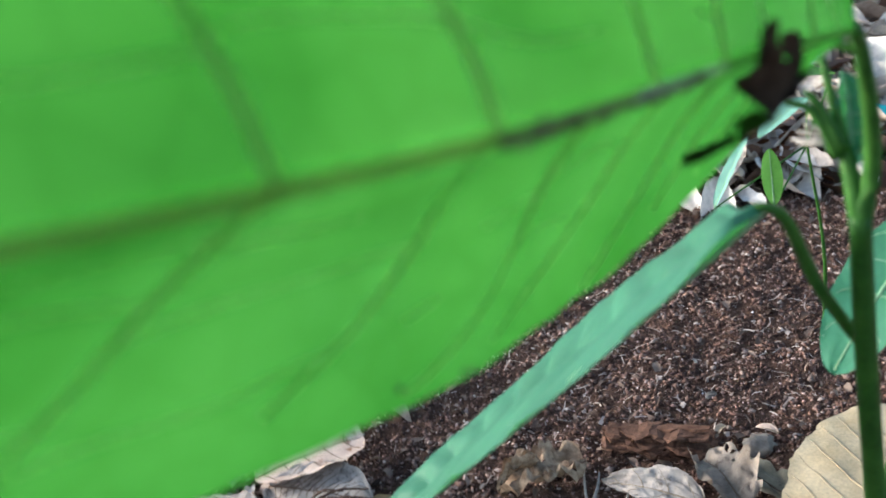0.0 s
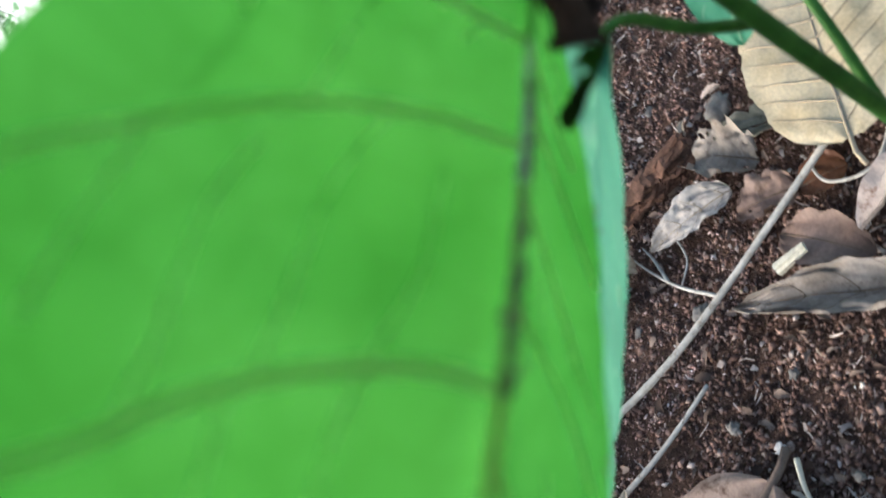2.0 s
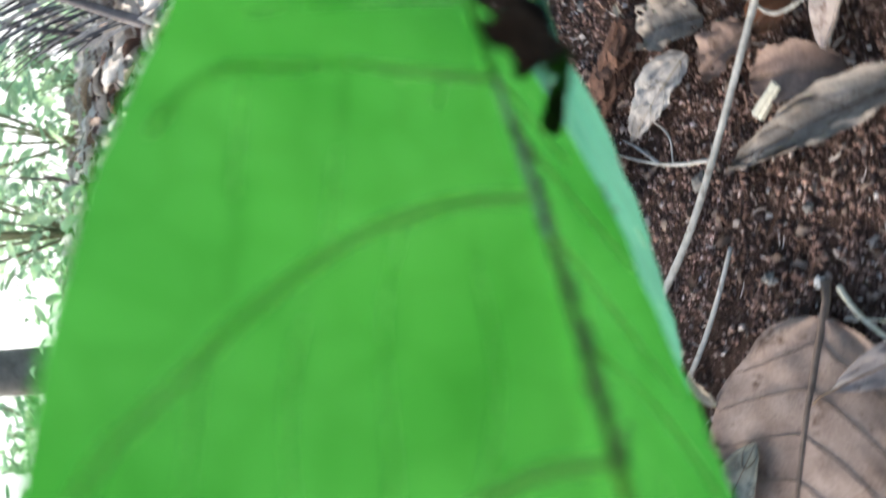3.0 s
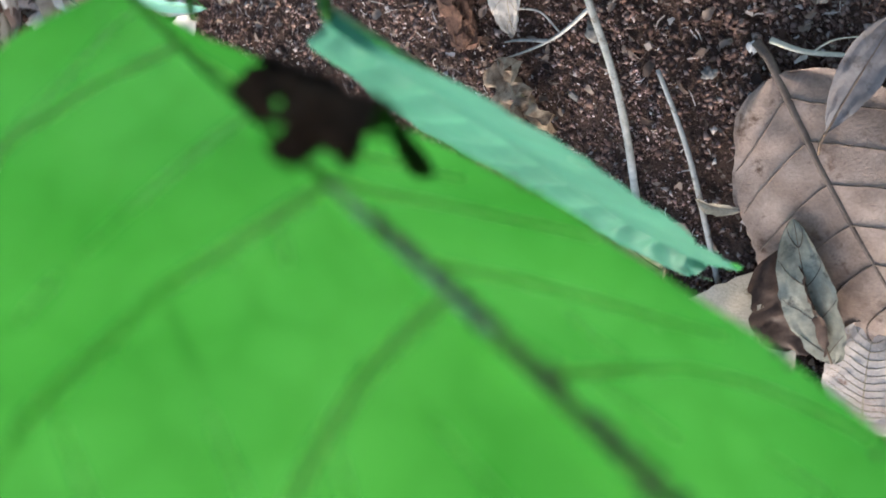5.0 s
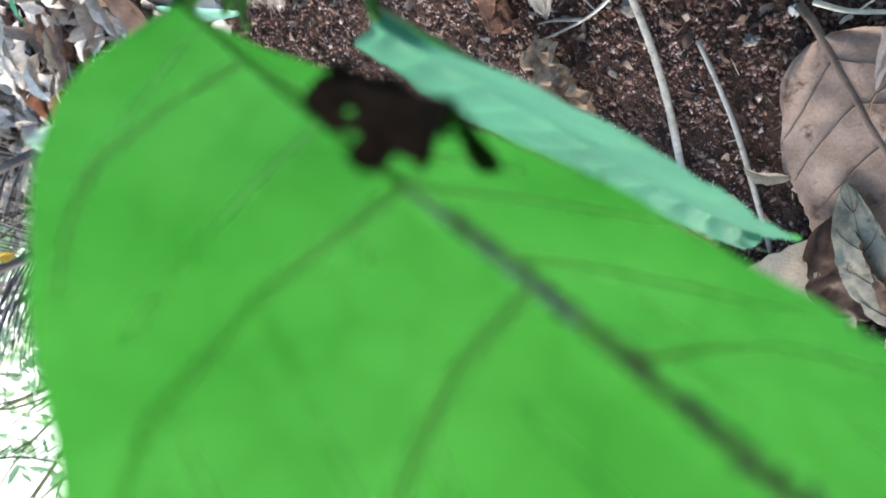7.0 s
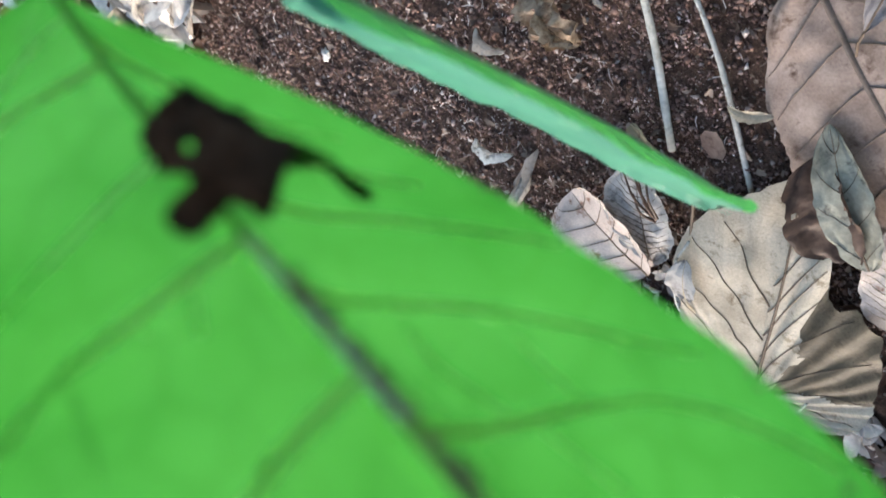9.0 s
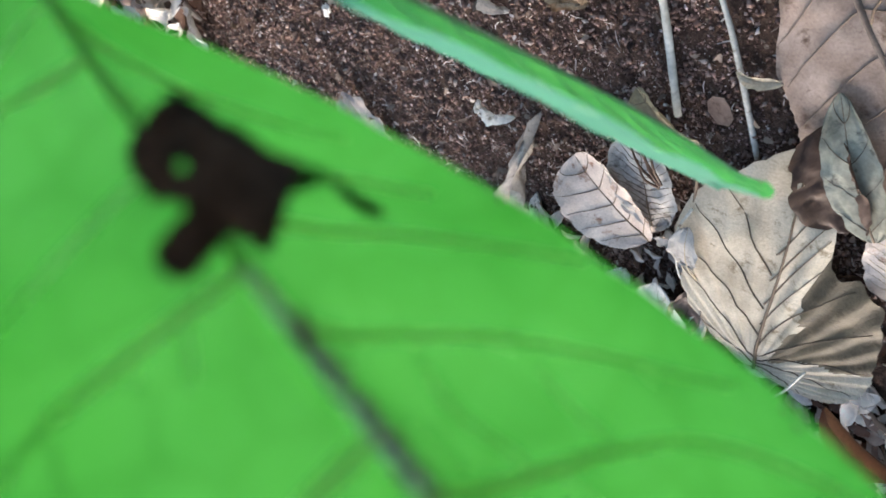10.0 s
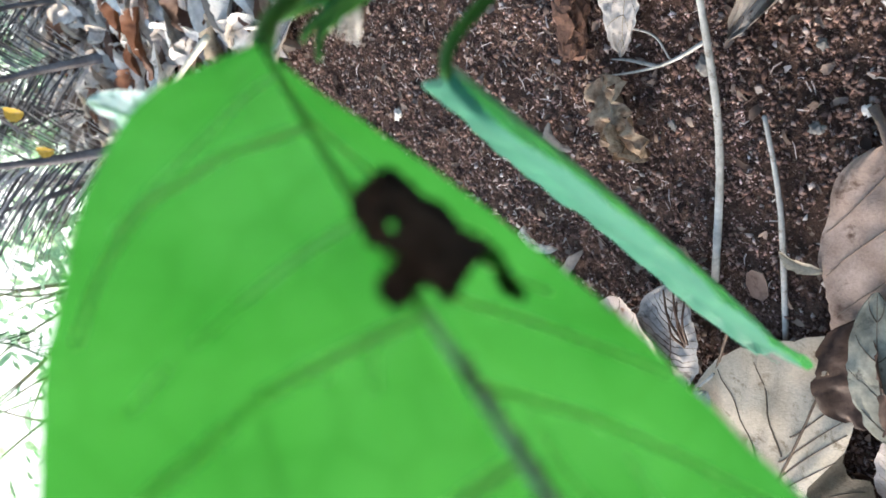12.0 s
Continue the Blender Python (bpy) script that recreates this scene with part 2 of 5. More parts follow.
def mat_crumb(name, k=1.0):
    m, t, b, out = nodes_of(name)
    geo = t.nodes.new("ShaderNodeNewGeometry")
    col = ramp(t, geo.outputs["Random Per Island"], (0.0, (0.085, 0.052, 0.043)), (0.33, (0.165, 0.100, 0.082)), (0.66, (0.25, 0.160, 0.132)), (0.89, (0.33, 0.240, 0.208)), (0.97, (0.44, 0.36, 0.325)), (0.99, (0.52, 0.46, 0.43)), (1.0, (0.66, 0.62, 0.59))).outputs[0]
    col = blend(t, "MULTIPLY", 1.0, col, (k, k * (1.02 if k > 1 else 1), k * (1.08 if k > 1 else 1)))
    patch = tex(t, "Noise", 26, 5, 0.65)
    col = blend(t, "MULTIPLY", 1.0, col, ramp(t, patch.outputs[0], (0.38, (0.60, 0.57, 0.57)), (0.60, (1.34, 1.27, 1.23))).outputs[0])
    g = tex(t, "Noise", 1100, 3)
    col = blend(t, "MULTIPLY", 0.5, col, ramp(t, g.outputs[0], (0.3, (0.5, 0.5, 0.5)), (0.7, (1.25, 1.25, 1.25))).outputs[0])
    t.links.new(col, b.inputs["Base Color"])
    b.inputs["Roughness"].default_value, b.inputs["Specular IOR Level"].default_value = 0.92, 0.2
    bump(t, b, g.outputs[0], 0.8, 0.0008)
    return m


def mat_carpet(name, k, tint=(1, 1, 1)):
    m, t, b, out = nodes_of(name)
    geo = t.nodes.new("ShaderNodeNewGeometry")
    col = ramp(t, geo.outputs["Random Per Island"], (0.0, (0.07, 0.035, 0.024)), (0.20, (0.17, 0.095, 0.07)), (0.36, (0.38, 0.31, 0.27)), (0.56, (0.70, 0.63, 0.58)), (1.0, (0.93, 0.88, 0.83))).outputs[0]
    col = blend(t, "MULTIPLY", 1.0, col, tuple(k * c for c in tint))
    g = tex(t, "Noise", 120, 5)
    col = blend(t, "MULTIPLY", 0.8, col, ramp(t, g.outputs[0], (0.3, (0.6, 0.6, 0.6)), (0.7, (1.15, 1.15, 1.15))).outputs[0])
    t.links.new(col, b.inputs["Base Color"])
    b.inputs["Roughness"].default_value, b.inputs["Specular IOR Level"].default_value = 0.65, 0.25
    bump(t, b, g.outputs[0], 0.6, 0.002)
    return m


SOIL, CRUMB, GRIT, CARPET, STRAW = mat_soil(), mat_crumb("soil_crumbs"), mat_crumb("pale_grit", 1.8), mat_carpet("mixed_litter", 1.0), mat_carpet("mixed_straw", 0.58, (1.08, 0.97, 0.93))
FIBRE = mat_carpet("grey_fibre", 1.05, (1.04, 0.98, 0.94))
SCRAPS = mat_carpet("mixed_scraps", 0.25, (1.2, 0.92, 0.78))


# ---------------------------------------------------------------- helpers for building
def obj(name, verts, faces, material, parent=None, label="", smooth=True):
    me = bpy.data.meshes.new(name)
    me.from_pydata([tuple(v) for v in verts], [], faces)
    me.materials.append(material)
    if smooth:
        me.polygons.foreach_set("use_smooth", [True] * len(me.polygons))
    me.update()
    ob = new(name, me)
    ob.parent = parent
    if label:
        ob["label"] = label
    return ob


def thing(name, m, label, category, group=""):
    ob = new(name)
    ob.empty_display_size = 0.01
    ob.matrix_basis = m
    return tagged(ob, label, category, group)


def tube(points, radii, sides=8):
    """A tapering round rod along points."""
    pts = [Vector(p) for p in points]
    verts, faces = [], []
    ref = Vector((0.13, 0.21, 0.97))
    for k, p in enumerate(pts):
        d = (pts[min(k + 1, len(pts) - 1)] - pts[max(k - 1, 0)]).normalized()
        a = d.cross(ref)
        if a.length < 0.2:
            a = d.cross(Vector((1, 0, 0)))
        a.normalize()
        b = d.cross(a)
        r = radii[k] if hasattr(radii, "__len__") else radii
        for j in range(sides):
            w = 2 * math.pi * j / sides
            verts.append(p + (a * math.cos(w) + b * math.sin(w)) * r)
    n = len(pts)
    for k in range(n - 1):
        for j in range(sides):
            j2 = (j + 1) % sides
            faces.append((k * sides + j, k * sides + j2, (k + 1) * sides + j2, (k + 1) * sides + j))
    faces.append(tuple(range(sides))[::-1])
    faces.append(tuple((n - 1) * sides + j for j in range(sides)))
    return verts, faces


def ridge(points, radii, face, arc=5):
    """A half-round ridge along points, open at the back; face: the way that it bulges."""
    pts = [Vector(p) for p in points]
    verts, faces = [], []
    for k, p in enumerate(pts):
        d = (pts[min(k + 1, len(pts) - 1)] - pts[max(k - 1, 0)]).normalized()
        a = d.cross(face(p)).normalized()
        b = a.cross(d)
        for j in range(arc):
            w = math.pi * j / (arc - 1)
            verts.append(p + (a * math.cos(w) + b * (0.8 * math.sin(w) + 0.08)) * radii[k])
    for k in range(len(pts) - 1):
        for j in range(arc - 1):
            faces.append((k * arc + j, k * arc + j + 1, (k + 1) * arc + j + 1, (k + 1) * arc + j))
    return verts, faces


def glide(points, n):
    """n points on a smooth curve through points."""
    p = [Vector(q) for q in points]
    p = [p[0] * 2 - p[1]] + p + [p[-1] * 2 - p[-2]]
    out = []
    for k in range(n):
        u = k / (n - 1) * (len(p) - 3)
        i = min(int(u), len(p) - 4)
        f = u - i
        a, b, c, d = p[i:i + 4]
        out.append(0.5 * (2 * b + (c - a) * f + (2 * a - 5 * b + 4 * c - d) * f * f + (3 * b - a - 3 * c + d) * f ** 3))
    return out


def taper(r0, r1, n):
    return [r0 + (r1 - r0) * k / (n - 1) for k in range(n)]


def curve(knots, s):
    """A smooth line through (place, value) knots, read at s."""
    k = max(0, min(len(knots) - 2, sum(1 for p, _ in knots if p <= s) - 1))
    (x0, y0), (x1, y1) = knots[k], knots[k + 1]
    slope = (y1 - y0) / (x1 - x0)
    m0 = (y1 - knots[k - 1][1]) / (x1 - knots[k - 1][0]) if k else slope
    m1 = (knots[k + 2][1] - y0) / (knots[k + 2][0] - x0) if k + 2 < len(knots) else slope
    h = x1 - x0
    f = min(max((s - x0) / h, 0.0), 1.0)
    return y0 * (1 + 2 * f) * (1 - f) ** 2 + m0 * h * f * (1 - f) ** 2 + y1 * f * f * (3 - 2 * f) + m1 * h * f * f * (f - 1)


class Blade:
    """A living leaf: a midrib on a cubic curve and two halves that lean and bow by themselves."""

    def __init__(self, p, width, a, b, lean_l, lean_r, bow_l, bow_r, share_l=1.0):
        self.p = [Vector(q) for q in p]
        self.rim = self.rim_r = ((0.0, 1.0), (1.0, 1.0))
        self.w, self.a, self.b, self.ll, self.lr, self.bl, self.br, self.sl = width, a, b, lean_l, lean_r, bow_l, bow_r, share_l

    def rib(self, s):
        a, b, c, d = self.p
        return (1 - s) ** 3 * a + 3 * (1 - s) ** 2 * s * b + 3 * (1 - s) * s * s * c + s ** 3 * d

    def at(self, s, v, lift=0.0):
        """The place at s along the rib and v across: -1 one margin, 1 the other."""
        s = min(max(s, 0.0), 1.0)
        m = self.rib(s)
        t = (self.rib(min(s + 0.01, 1)) - self.rib(max(s - 0.01, 0))).normalized()
        b = t.cross(Vector((0, 0, 1))).normalized()
        n = b.cross(t)
        q = max(s, 1e-6) ** self.a * max(1 - s, 1e-6) ** self.b
        sp = self.a / (self.a + self.b)
        w = self.w * q / (sp ** self.a * (1 - sp) ** self.b)
        if v < 0:
            g = self.ll[0] + self.ll[1] * s
            d, k = -b * math.cos(g) + n * math.sin(g), n * math.cos(g) + b * math.sin(g)
            w2, bow = w * self.sl * curve(self.rim, s), self.bl
        else:
            g = self.lr[0] + self.lr[1] * s
            d, k = b * math.cos(g) + n * math.sin(g), n * math.cos(g) - b * math.sin(g)
            w2, bow = w * curve(self.rim_r, s), self.br
        v = abs(v)
        return m + d * (w2 * v) + k * (bow * w * w / self.w * v * v + lift)

    def mesh(self, ns=48, nv=10, wave=0.0006, dent=0.0, quilt=0.0, end=1.0):
        verts, faces = [], []
        for i in range(ns + 1):
            for j in range(-nv, nv + 1):
                v = j / nv
                s = (1 - (1 - i / ns) ** 1.15) * (end - (0.03 * math.exp(-((v - 0.35) / 0.2) ** 2) if end < 1 else 0.0))
                rim = 1 - dent * (abs(v) ** 3) * (noise.noise((s * 23, v * 2, 5.1)) > 0.3)
                lift = wave * (noise.noise((s * 9, v * 3, 1.7)) + 0.5 * noise.noise((s * 26, v * 7, 3.2))) * min(1, abs(v) * 3)
                lift += quilt * abs(math.sin(math.pi * (s - 0.08 - 0.07 * abs(v) - 0.05 * v ** 4) / 0.085)) ** 0.7 * min(1, abs(v) * 4) * (1 - abs(v) ** 4)
                verts.append(self.at(s, v * rim, lift))
        row = 2 * nv + 1
        for i in range(ns):
            for j in range(row - 1):
                k = i * row + j
                faces.append((k, k + 1, k + row + 1, k + row))
        return verts, faces

    def line(self, s0, v1, advance, n=16, lift=0.0, power=4.0):
        """A side vein from the rib at s0 out to v1, bending towards the tip near the margin."""
        return [self.at(s0 + advance * (k / (n - 1)) ** power, v1 * min(1, 1.08 * k / (n - 1)), lift) for k in range(n)]


# ---------------------------------------------------------------- ground
def drop(y):
    """The ground falls away beyond the clearing's near edge."""
    # slope added so that the glowing backdrop shows low behind the clearing
    return -0.2 * min(max(0.0, y - 3.0), 8.0)


def ground_height(x, y):
    h = 0.010 * noise.noise((x * 3.1, y * 3.1, 0.3)) + 0.004 * noise.noise((x * 17, y * 17, 4.0))
    h += 0.0036 * noise.noise((x * 70, y * 70, 8.0)) + 0.0016 * noise.noise((x * 190, y * 190, 2.0))
    return h - 0.004


def axis(lo, hi, step, far):
    mid = list(np.arange(lo, hi, step))
    out, d = [], step
    e = hi
    while e < far:
        out.append(e)
        d *= 1.35
        e += d
    left, d, e = [], step, lo
    while e > -far:
        d *= 1.35
        e -= d
        left.append(e)
    return left[::-1] + mid + out + [far]


def build_ground():
    xs, ys = axis(-0.62, 0.75, 0.0065, 90), axis(0.12, 1.55, 0.0065, 90)
    verts, faces = [], []
    for y in ys:
        for x in xs:
            near = max(0.0, 1 - max(0, math.hypot(x, y - 0.6) - 1.2) / 3)
            verts.append((x, y, ground_height(x, y) * (0.3 + 0.7 * near) if abs(x) < 12 and abs(y) < 12 else 0))
            verts[-1] = (x, y, verts[-1][2] + drop(y))
    n = len(xs)
    for j in range(len(ys) - 1):
        for i in range(n - 1):
            k = j * n + i
            faces.append((k, k + 1, k + n + 1, k + n))
    ob = obj("ground", verts, faces, SOIL)
    tagged(ob, "bare dark brown crumbly forest soil", "ground", kind="structure")


build_ground()


def bright_distance():
    """Hazy distance beyond the clearing, far behind everything else; it glows by itself to look sunlit."""
    m, t, b, out = nodes_of("glowing_distance")
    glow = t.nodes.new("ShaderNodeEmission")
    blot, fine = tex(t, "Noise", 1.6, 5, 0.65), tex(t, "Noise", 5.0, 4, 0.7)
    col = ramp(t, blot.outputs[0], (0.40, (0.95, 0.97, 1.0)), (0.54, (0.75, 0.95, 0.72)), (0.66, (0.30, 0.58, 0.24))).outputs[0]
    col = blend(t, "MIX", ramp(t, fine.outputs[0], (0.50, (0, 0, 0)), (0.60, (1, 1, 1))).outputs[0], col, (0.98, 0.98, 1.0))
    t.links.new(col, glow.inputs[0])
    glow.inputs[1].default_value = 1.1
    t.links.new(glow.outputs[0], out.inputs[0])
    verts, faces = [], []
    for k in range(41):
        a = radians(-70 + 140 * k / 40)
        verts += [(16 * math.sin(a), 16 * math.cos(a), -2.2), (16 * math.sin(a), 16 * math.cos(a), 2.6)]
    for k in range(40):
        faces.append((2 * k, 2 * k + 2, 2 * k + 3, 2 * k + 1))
    tagged(obj("backdrop", verts, faces, m), "self-glowing hazy green distance beyond the clearing", "backdrop", kind="structure")


bright_distance()

ICO_V = [(-0.53, 0.85, 0), (0.53, 0.85, 0), (-0.53, -0.85, 0), (0.53, -0.85, 0), (0, -0.53, 0.85), (0, 0.53, 0.85),
         (0, -0.53, -0.85), (0, 0.53, -0.85), (0.85, 0, -0.53), (0.85, 0, 0.53), (-0.85, 0, -0.53), (-0.85, 0, 0.53)]
ICO_F = [(0, 11, 5), (0, 5, 1), (0, 1, 7), (0, 7, 10), (0, 10, 11), (1, 5, 9), (5, 11, 4), (11, 10, 2), (10, 7, 6), (7, 1, 8),
         (3, 9, 4), (3, 4, 2), (3, 2, 6), (3, 6, 8), (3, 8, 9), (4, 9, 5), (2, 4, 11), (6, 2, 10), (8, 6, 7), (9, 8, 1)]


OCT_V = np.array([(1, 0, 0), (0, 1, 0), (-1, 0, 0), (0, -1, 0), (0, 0, 1), (0, 0, -0.6)])
OCT_F = np.array([(0, 1, 4), (1, 2, 4), (2, 3, 4), (3, 0, 4), (1, 0, 5), (2, 1, 5), (3, 2, 5), (0, 3, 5)])


def crumbs(name, count, sizes, label, material, near=0.2, deep=1.15, seed=11):
    """Loose crumbs that cover the soil."""
    rng = np.random.default_rng(seed)
    y = near + deep * rng.random(count) ** 1.85
    x = -0.26 - 0.1 * y + rng.random(count) * (0.48 + 0.35 * y)
    # fewer crumbs in an oval by the shorter stick, so the soil shows
    sparse = ((x + 0.105) / 0.050) ** 2 + ((y - 0.358) / 0.036) ** 2 < 0.6 + 0.8 * rng.random(count)
    keep = ~sparse | (rng.random(count) < 0.55)
    x, y = x[keep], y[keep]
    count = len(x)
    r = (sizes[0] + (sizes[1] - sizes[0]) * rng.random(count) ** 5) * (0.75 + 0.55 * y)
    z = np.array([ground_height(a, b) for a, b in zip(x, y)]) + r * rng.uniform(-0.1, 0.6, count)
    v = OCT_V[None] * rng.uniform(0.6, 1.3, (count, 6, 1)) + rng.normal(0, 0.17, (count, 6, 3))
    v = v * np.stack([rng.uniform(0.7, 1.6, count), rng.uniform(0.6, 1.1, count), rng.uniform(0.5, 1.0, count)], 1)[:, None]
    a, b = rng.random(count) * 6.28, rng.normal(0, 0.5, count)
    v = np.stack([v[..., 0] * np.cos(b)[:, None] - v[..., 2] * np.sin(b)[:, None], v[..., 1], v[..., 0] * np.sin(b)[:, None] + v[..., 2] * np.cos(b)[:, None]], -1)
    v = np.stack([v[..., 0] * np.cos(a)[:, None] - v[..., 1] * np.sin(a)[:, None], v[..., 0] * np.sin(a)[:, None] + v[..., 1] * np.cos(a)[:, None], v[..., 2]], -1)
    v = v * r[:, None, None] + np.stack([x, y, z], 1)[:, None]
    f = OCT_F[None] + 6 * np.arange(count)[:, None, None]
    me = bpy.data.meshes.new(name)
    me.from_pydata(v.reshape(-1, 3), [], f.reshape(-1, 3))
    me.materials.append(material)
    me.polygons.foreach_set("use_smooth", [True] * len(me.polygons))
    tagged(new(name, me), label, "soil", kind="stuff")


crumbs("soil_crumbs", 205000, (0.00034, 0.0030), "loose reddish brown crumbs and pale grit on the soil", CRUMB)
crumbs("pale_grit", 38000, (0.0004, 0.0018), "fine pale pinkish grit and husks strewn over the soil", GRIT, 0.36, 0.85, 12)


def slivers(count):
    """Bits of straw, bark and leaf on the soil."""
    rng = random.Random(23)
    verts, faces = [], []
    for _ in range(count):
        y = 0.2 + 1.1 * rng.random() ** 1.5 if rng.random() < 0.35 else rng.uniform(0.45, 1.15)
        x = rng.uniform(-0.3 - 0.1 * y, 0.24 + 0.25 * y)
        L, w = (0.0012 + 0.0075 * rng.random() ** 2.4) * (0.7 + 0.5 * y), rng.uniform(0.0002, 0.0006)
        if rng.random() < 0.05:
            L, w = rng.uniform(0.0015, 0.004), rng.uniform(0.0010, 0.0022)
        m = Matrix.LocRotScale((x, y, ground_height(x, y) + 0.0012), Euler((rng.gauss(0, 0.25), rng.gauss(0, 0.25), rng.random() * 6.28)), None)
        k = len(verts)
        b = rng.gauss(0, 0.25) * L
        verts += [m @ Vector(q) for q in ((-w, -L, 0), (w, -L, 0), (w * 1.1 + b, 0, w * 0.8), (-w * 1.1 + b, 0, w * 0.8), (w * 0.5, L, 0), (-w * 0.5, L, 0))]
        faces += [(k, k + 1, k + 2, k + 3), (k + 3, k + 2, k + 4, k + 5)]
    tagged(obj("forest_debris", verts, faces, STRAW), "scattered pale slivers of straw and leaf on the soil", "debris", kind="stuff")


slivers(7500)


def scraps(count):
    """Curled bits of leaf and bark, a fingernail across and less."""
    rng = random.Random(31)
    verts, faces = [], []
    for k in range(count):
        y = 0.22 + 0.95 * rng.random() ** 1.3
        x = rng.uniform(-0.2 - 0.15 * y, 0.2 + 0.2 * y)
        L = rng.uniform(0.0015, 0.0055) * (0.7 + 0.6 * y)
        w, curl = L * rng.uniform(0.25, 0.7), rng.uniform(0.2, 1.1)
        m = Matrix.LocRotScale((x, y, ground_height(x, y) + 0.0015), Euler((rng.gauss(0, 0.35), rng.gauss(0, 0.35), rng.random() * 6.28)), None)
        q0 = len(verts)
        for i in range(5):
            u = i / 4
            wide = w * (0.35 + 0.65 * math.sin(math.pi * (0.1 + 0.8 * u))) * rng.uniform(0.7, 1.2)
            for j in (-1, 0, 1):
                verts.append(m @ Vector((wide * j + rng.gauss(0, 0.06) * L, L * (2 * u - 1), curl * wide * abs(j) + 0.25 * L * math.sin(math.pi * u))))
        for i in range(4):
            for j in range(2):
                a = q0 + 3 * i + j
                faces.append((a, a + 1, a + 4, a + 3))
    tagged(obj("leaf_scraps", verts, faces, SCRAPS), "small curled brown scraps of leaf and bark on the soil", "debris", kind="stuff")


scraps(1500)


# ---------------------------------------------------------------- dead leaves
class Dead:
    """The shape of a fallen leaf: base at the origin, tip along y."""

    def __init__(self, length, width, a=0.55, b=0.6, fold=0.15, arch=0.2, cup=0.1, wave=0.05, bend=0.0, seed=0.0, twist=0.0, crease=0.01):
        self.k = (length, width, a, b, fold, arch, cup, wave, bend, seed)
        self.twist, self.crease = twist, crease

    def at(self, s, v, lift=0.0):
        L, W, a, b, fold, arch, cup, wave, bend, seed = self.k
        q = max(s, 1e-6) ** a * max(1 - s, 1e-6) ** b
        sp = a / (a + b)
        w = W / 2 * q / (sp ** a * (1 - sp) ** b)
        side = 3 if v > 0 else 7
        w *= 1 + 0.09 * noise.noise((s * 7 + seed, side, seed)) + 0.05 * noise.noise((s * 24 + seed, side, seed + 9))
        g = fold + cup * abs(v)
        x = w * abs(v) * math.cos(g) * (1 if v >= 0 else -1)
        z = w * abs(v) * math.sin(g) + L * arch * math.sin(math.pi * s) * 0.5
        z += L * wave * (noise.noise((s * 4 + seed, v * 2.2, seed)) + 0.5 * noise.noise((s * 11 + seed, v * 5, seed + 4))) * (0.25 + abs(v))
        z += L * self.crease * (noise.noise((s * 17 + seed, v * 9, seed + 6)) + abs(noise.noise((s * 9 - v * 4 + seed, v * 3, seed + 2)))) * min(1, 4 * abs(v))
        g = self.twist * (s - 0.3)
        x, z = x * math.cos(g) - z * math.sin(g), z * math.cos(g) + x * math.sin(g)
        return Vector((x + L * bend * s * s, L * s, z + lift))

    def mesh(self, ns=18, nv=6, torn=0.0):
        seed = self.k[9]
        verts, faces = [], []
        for i in range(ns + 1):
            s = 0.004 + 0.992 * i / ns
            for j in range(-nv, nv + 1):
                v = j / nv
                cut = 1 - torn * max(0.0, noise.noise((s * 8 + seed, 1 if v > 0 else 9, seed + 2))) * (abs(v) > 0.5)
                verts.append(self.at(s, v * cut))
        row = 2 * nv + 1
        for i in range(ns):
            for j in range(row - 1):
                k = i * row + j
                if torn and noise.noise((i * 0.9 + seed, j * 0.9, seed + 11)) > 0.78 - torn * 0.25:
                    continue
                faces.append((k, k + 1, k + row + 1, k + row))
        return verts, faces


def dead_leaf(m, length, width, material, rib, label, veins=0, petiole=0.0, torn=0.0, group="", rib_r=None, name="dead_leaf", vein_look=None, **shape):
    shape.setdefault("crease", 0.003 if veins else 0.012)
    d = Dead(length, width, **shape)
    t = thing(name, m, label, "dead leaf", group)
    obj("blade", *d.mesh(40 if veins else 22, 12 if veins else 7, torn), material, t)
    r = rib_r or max(0.0006, width * 0.011)
    n = 16
    pts = [d.at(0.004 + 0.97 * k / (n - 1), 0.0, -r * 0.1) for k in range(n)]
    if petiole:
        back = pts[0] - pts[1]
        back.normalize()
        pts = [pts[0] + back * petiole + Vector((petiole * 0.15, 0, -petiole * 0.05)), pts[0] + back * petiole * 0.5] + pts
    obj("midrib", *tube(pts, taper(r * 1.25, r * 0.3, len(pts)), 6), rib, t)
    for i in range(veins):
        s0 = 0.08 + 0.74 * i / max(1, veins - 1)
        for side in (-1, 1):
            line = [d.at(min(0.985, s0 + 0.17 * (k / 13) ** 1.25), side * 0.94 * k / 13, r * 0.2) for k in range(14)]
            obj("vein", *tube(line, taper(r * (0.20 if vein_look else 0.5), r * 0.15, 14), 5), vein_look or rib, t)
    return t


def lay(base, tip, z=0.004, rise=0.0, lean=0.0):
    """Pose and length of a leaf on the ground from base to tip."""
    dx, dy = tip[0] - base[0], tip[1] - base[1]
    L = math.hypot(dx, dy)
    m = Matrix.Translation((*base, z)) @ Euler((0, 0, math.atan2(-dx, dy))).to_matrix().to_4x4() @ pose(0, 0, 0, rise, lean, 0)
    return m, L


def fallen(base, tip, width, material, rib, label, z=0.004, rise=0.0, lean=0.0, **kw):
    m, L = lay(base, tip, z, rise, lean)
    return dead_leaf(m, L, width, material, rib, label, **kw)


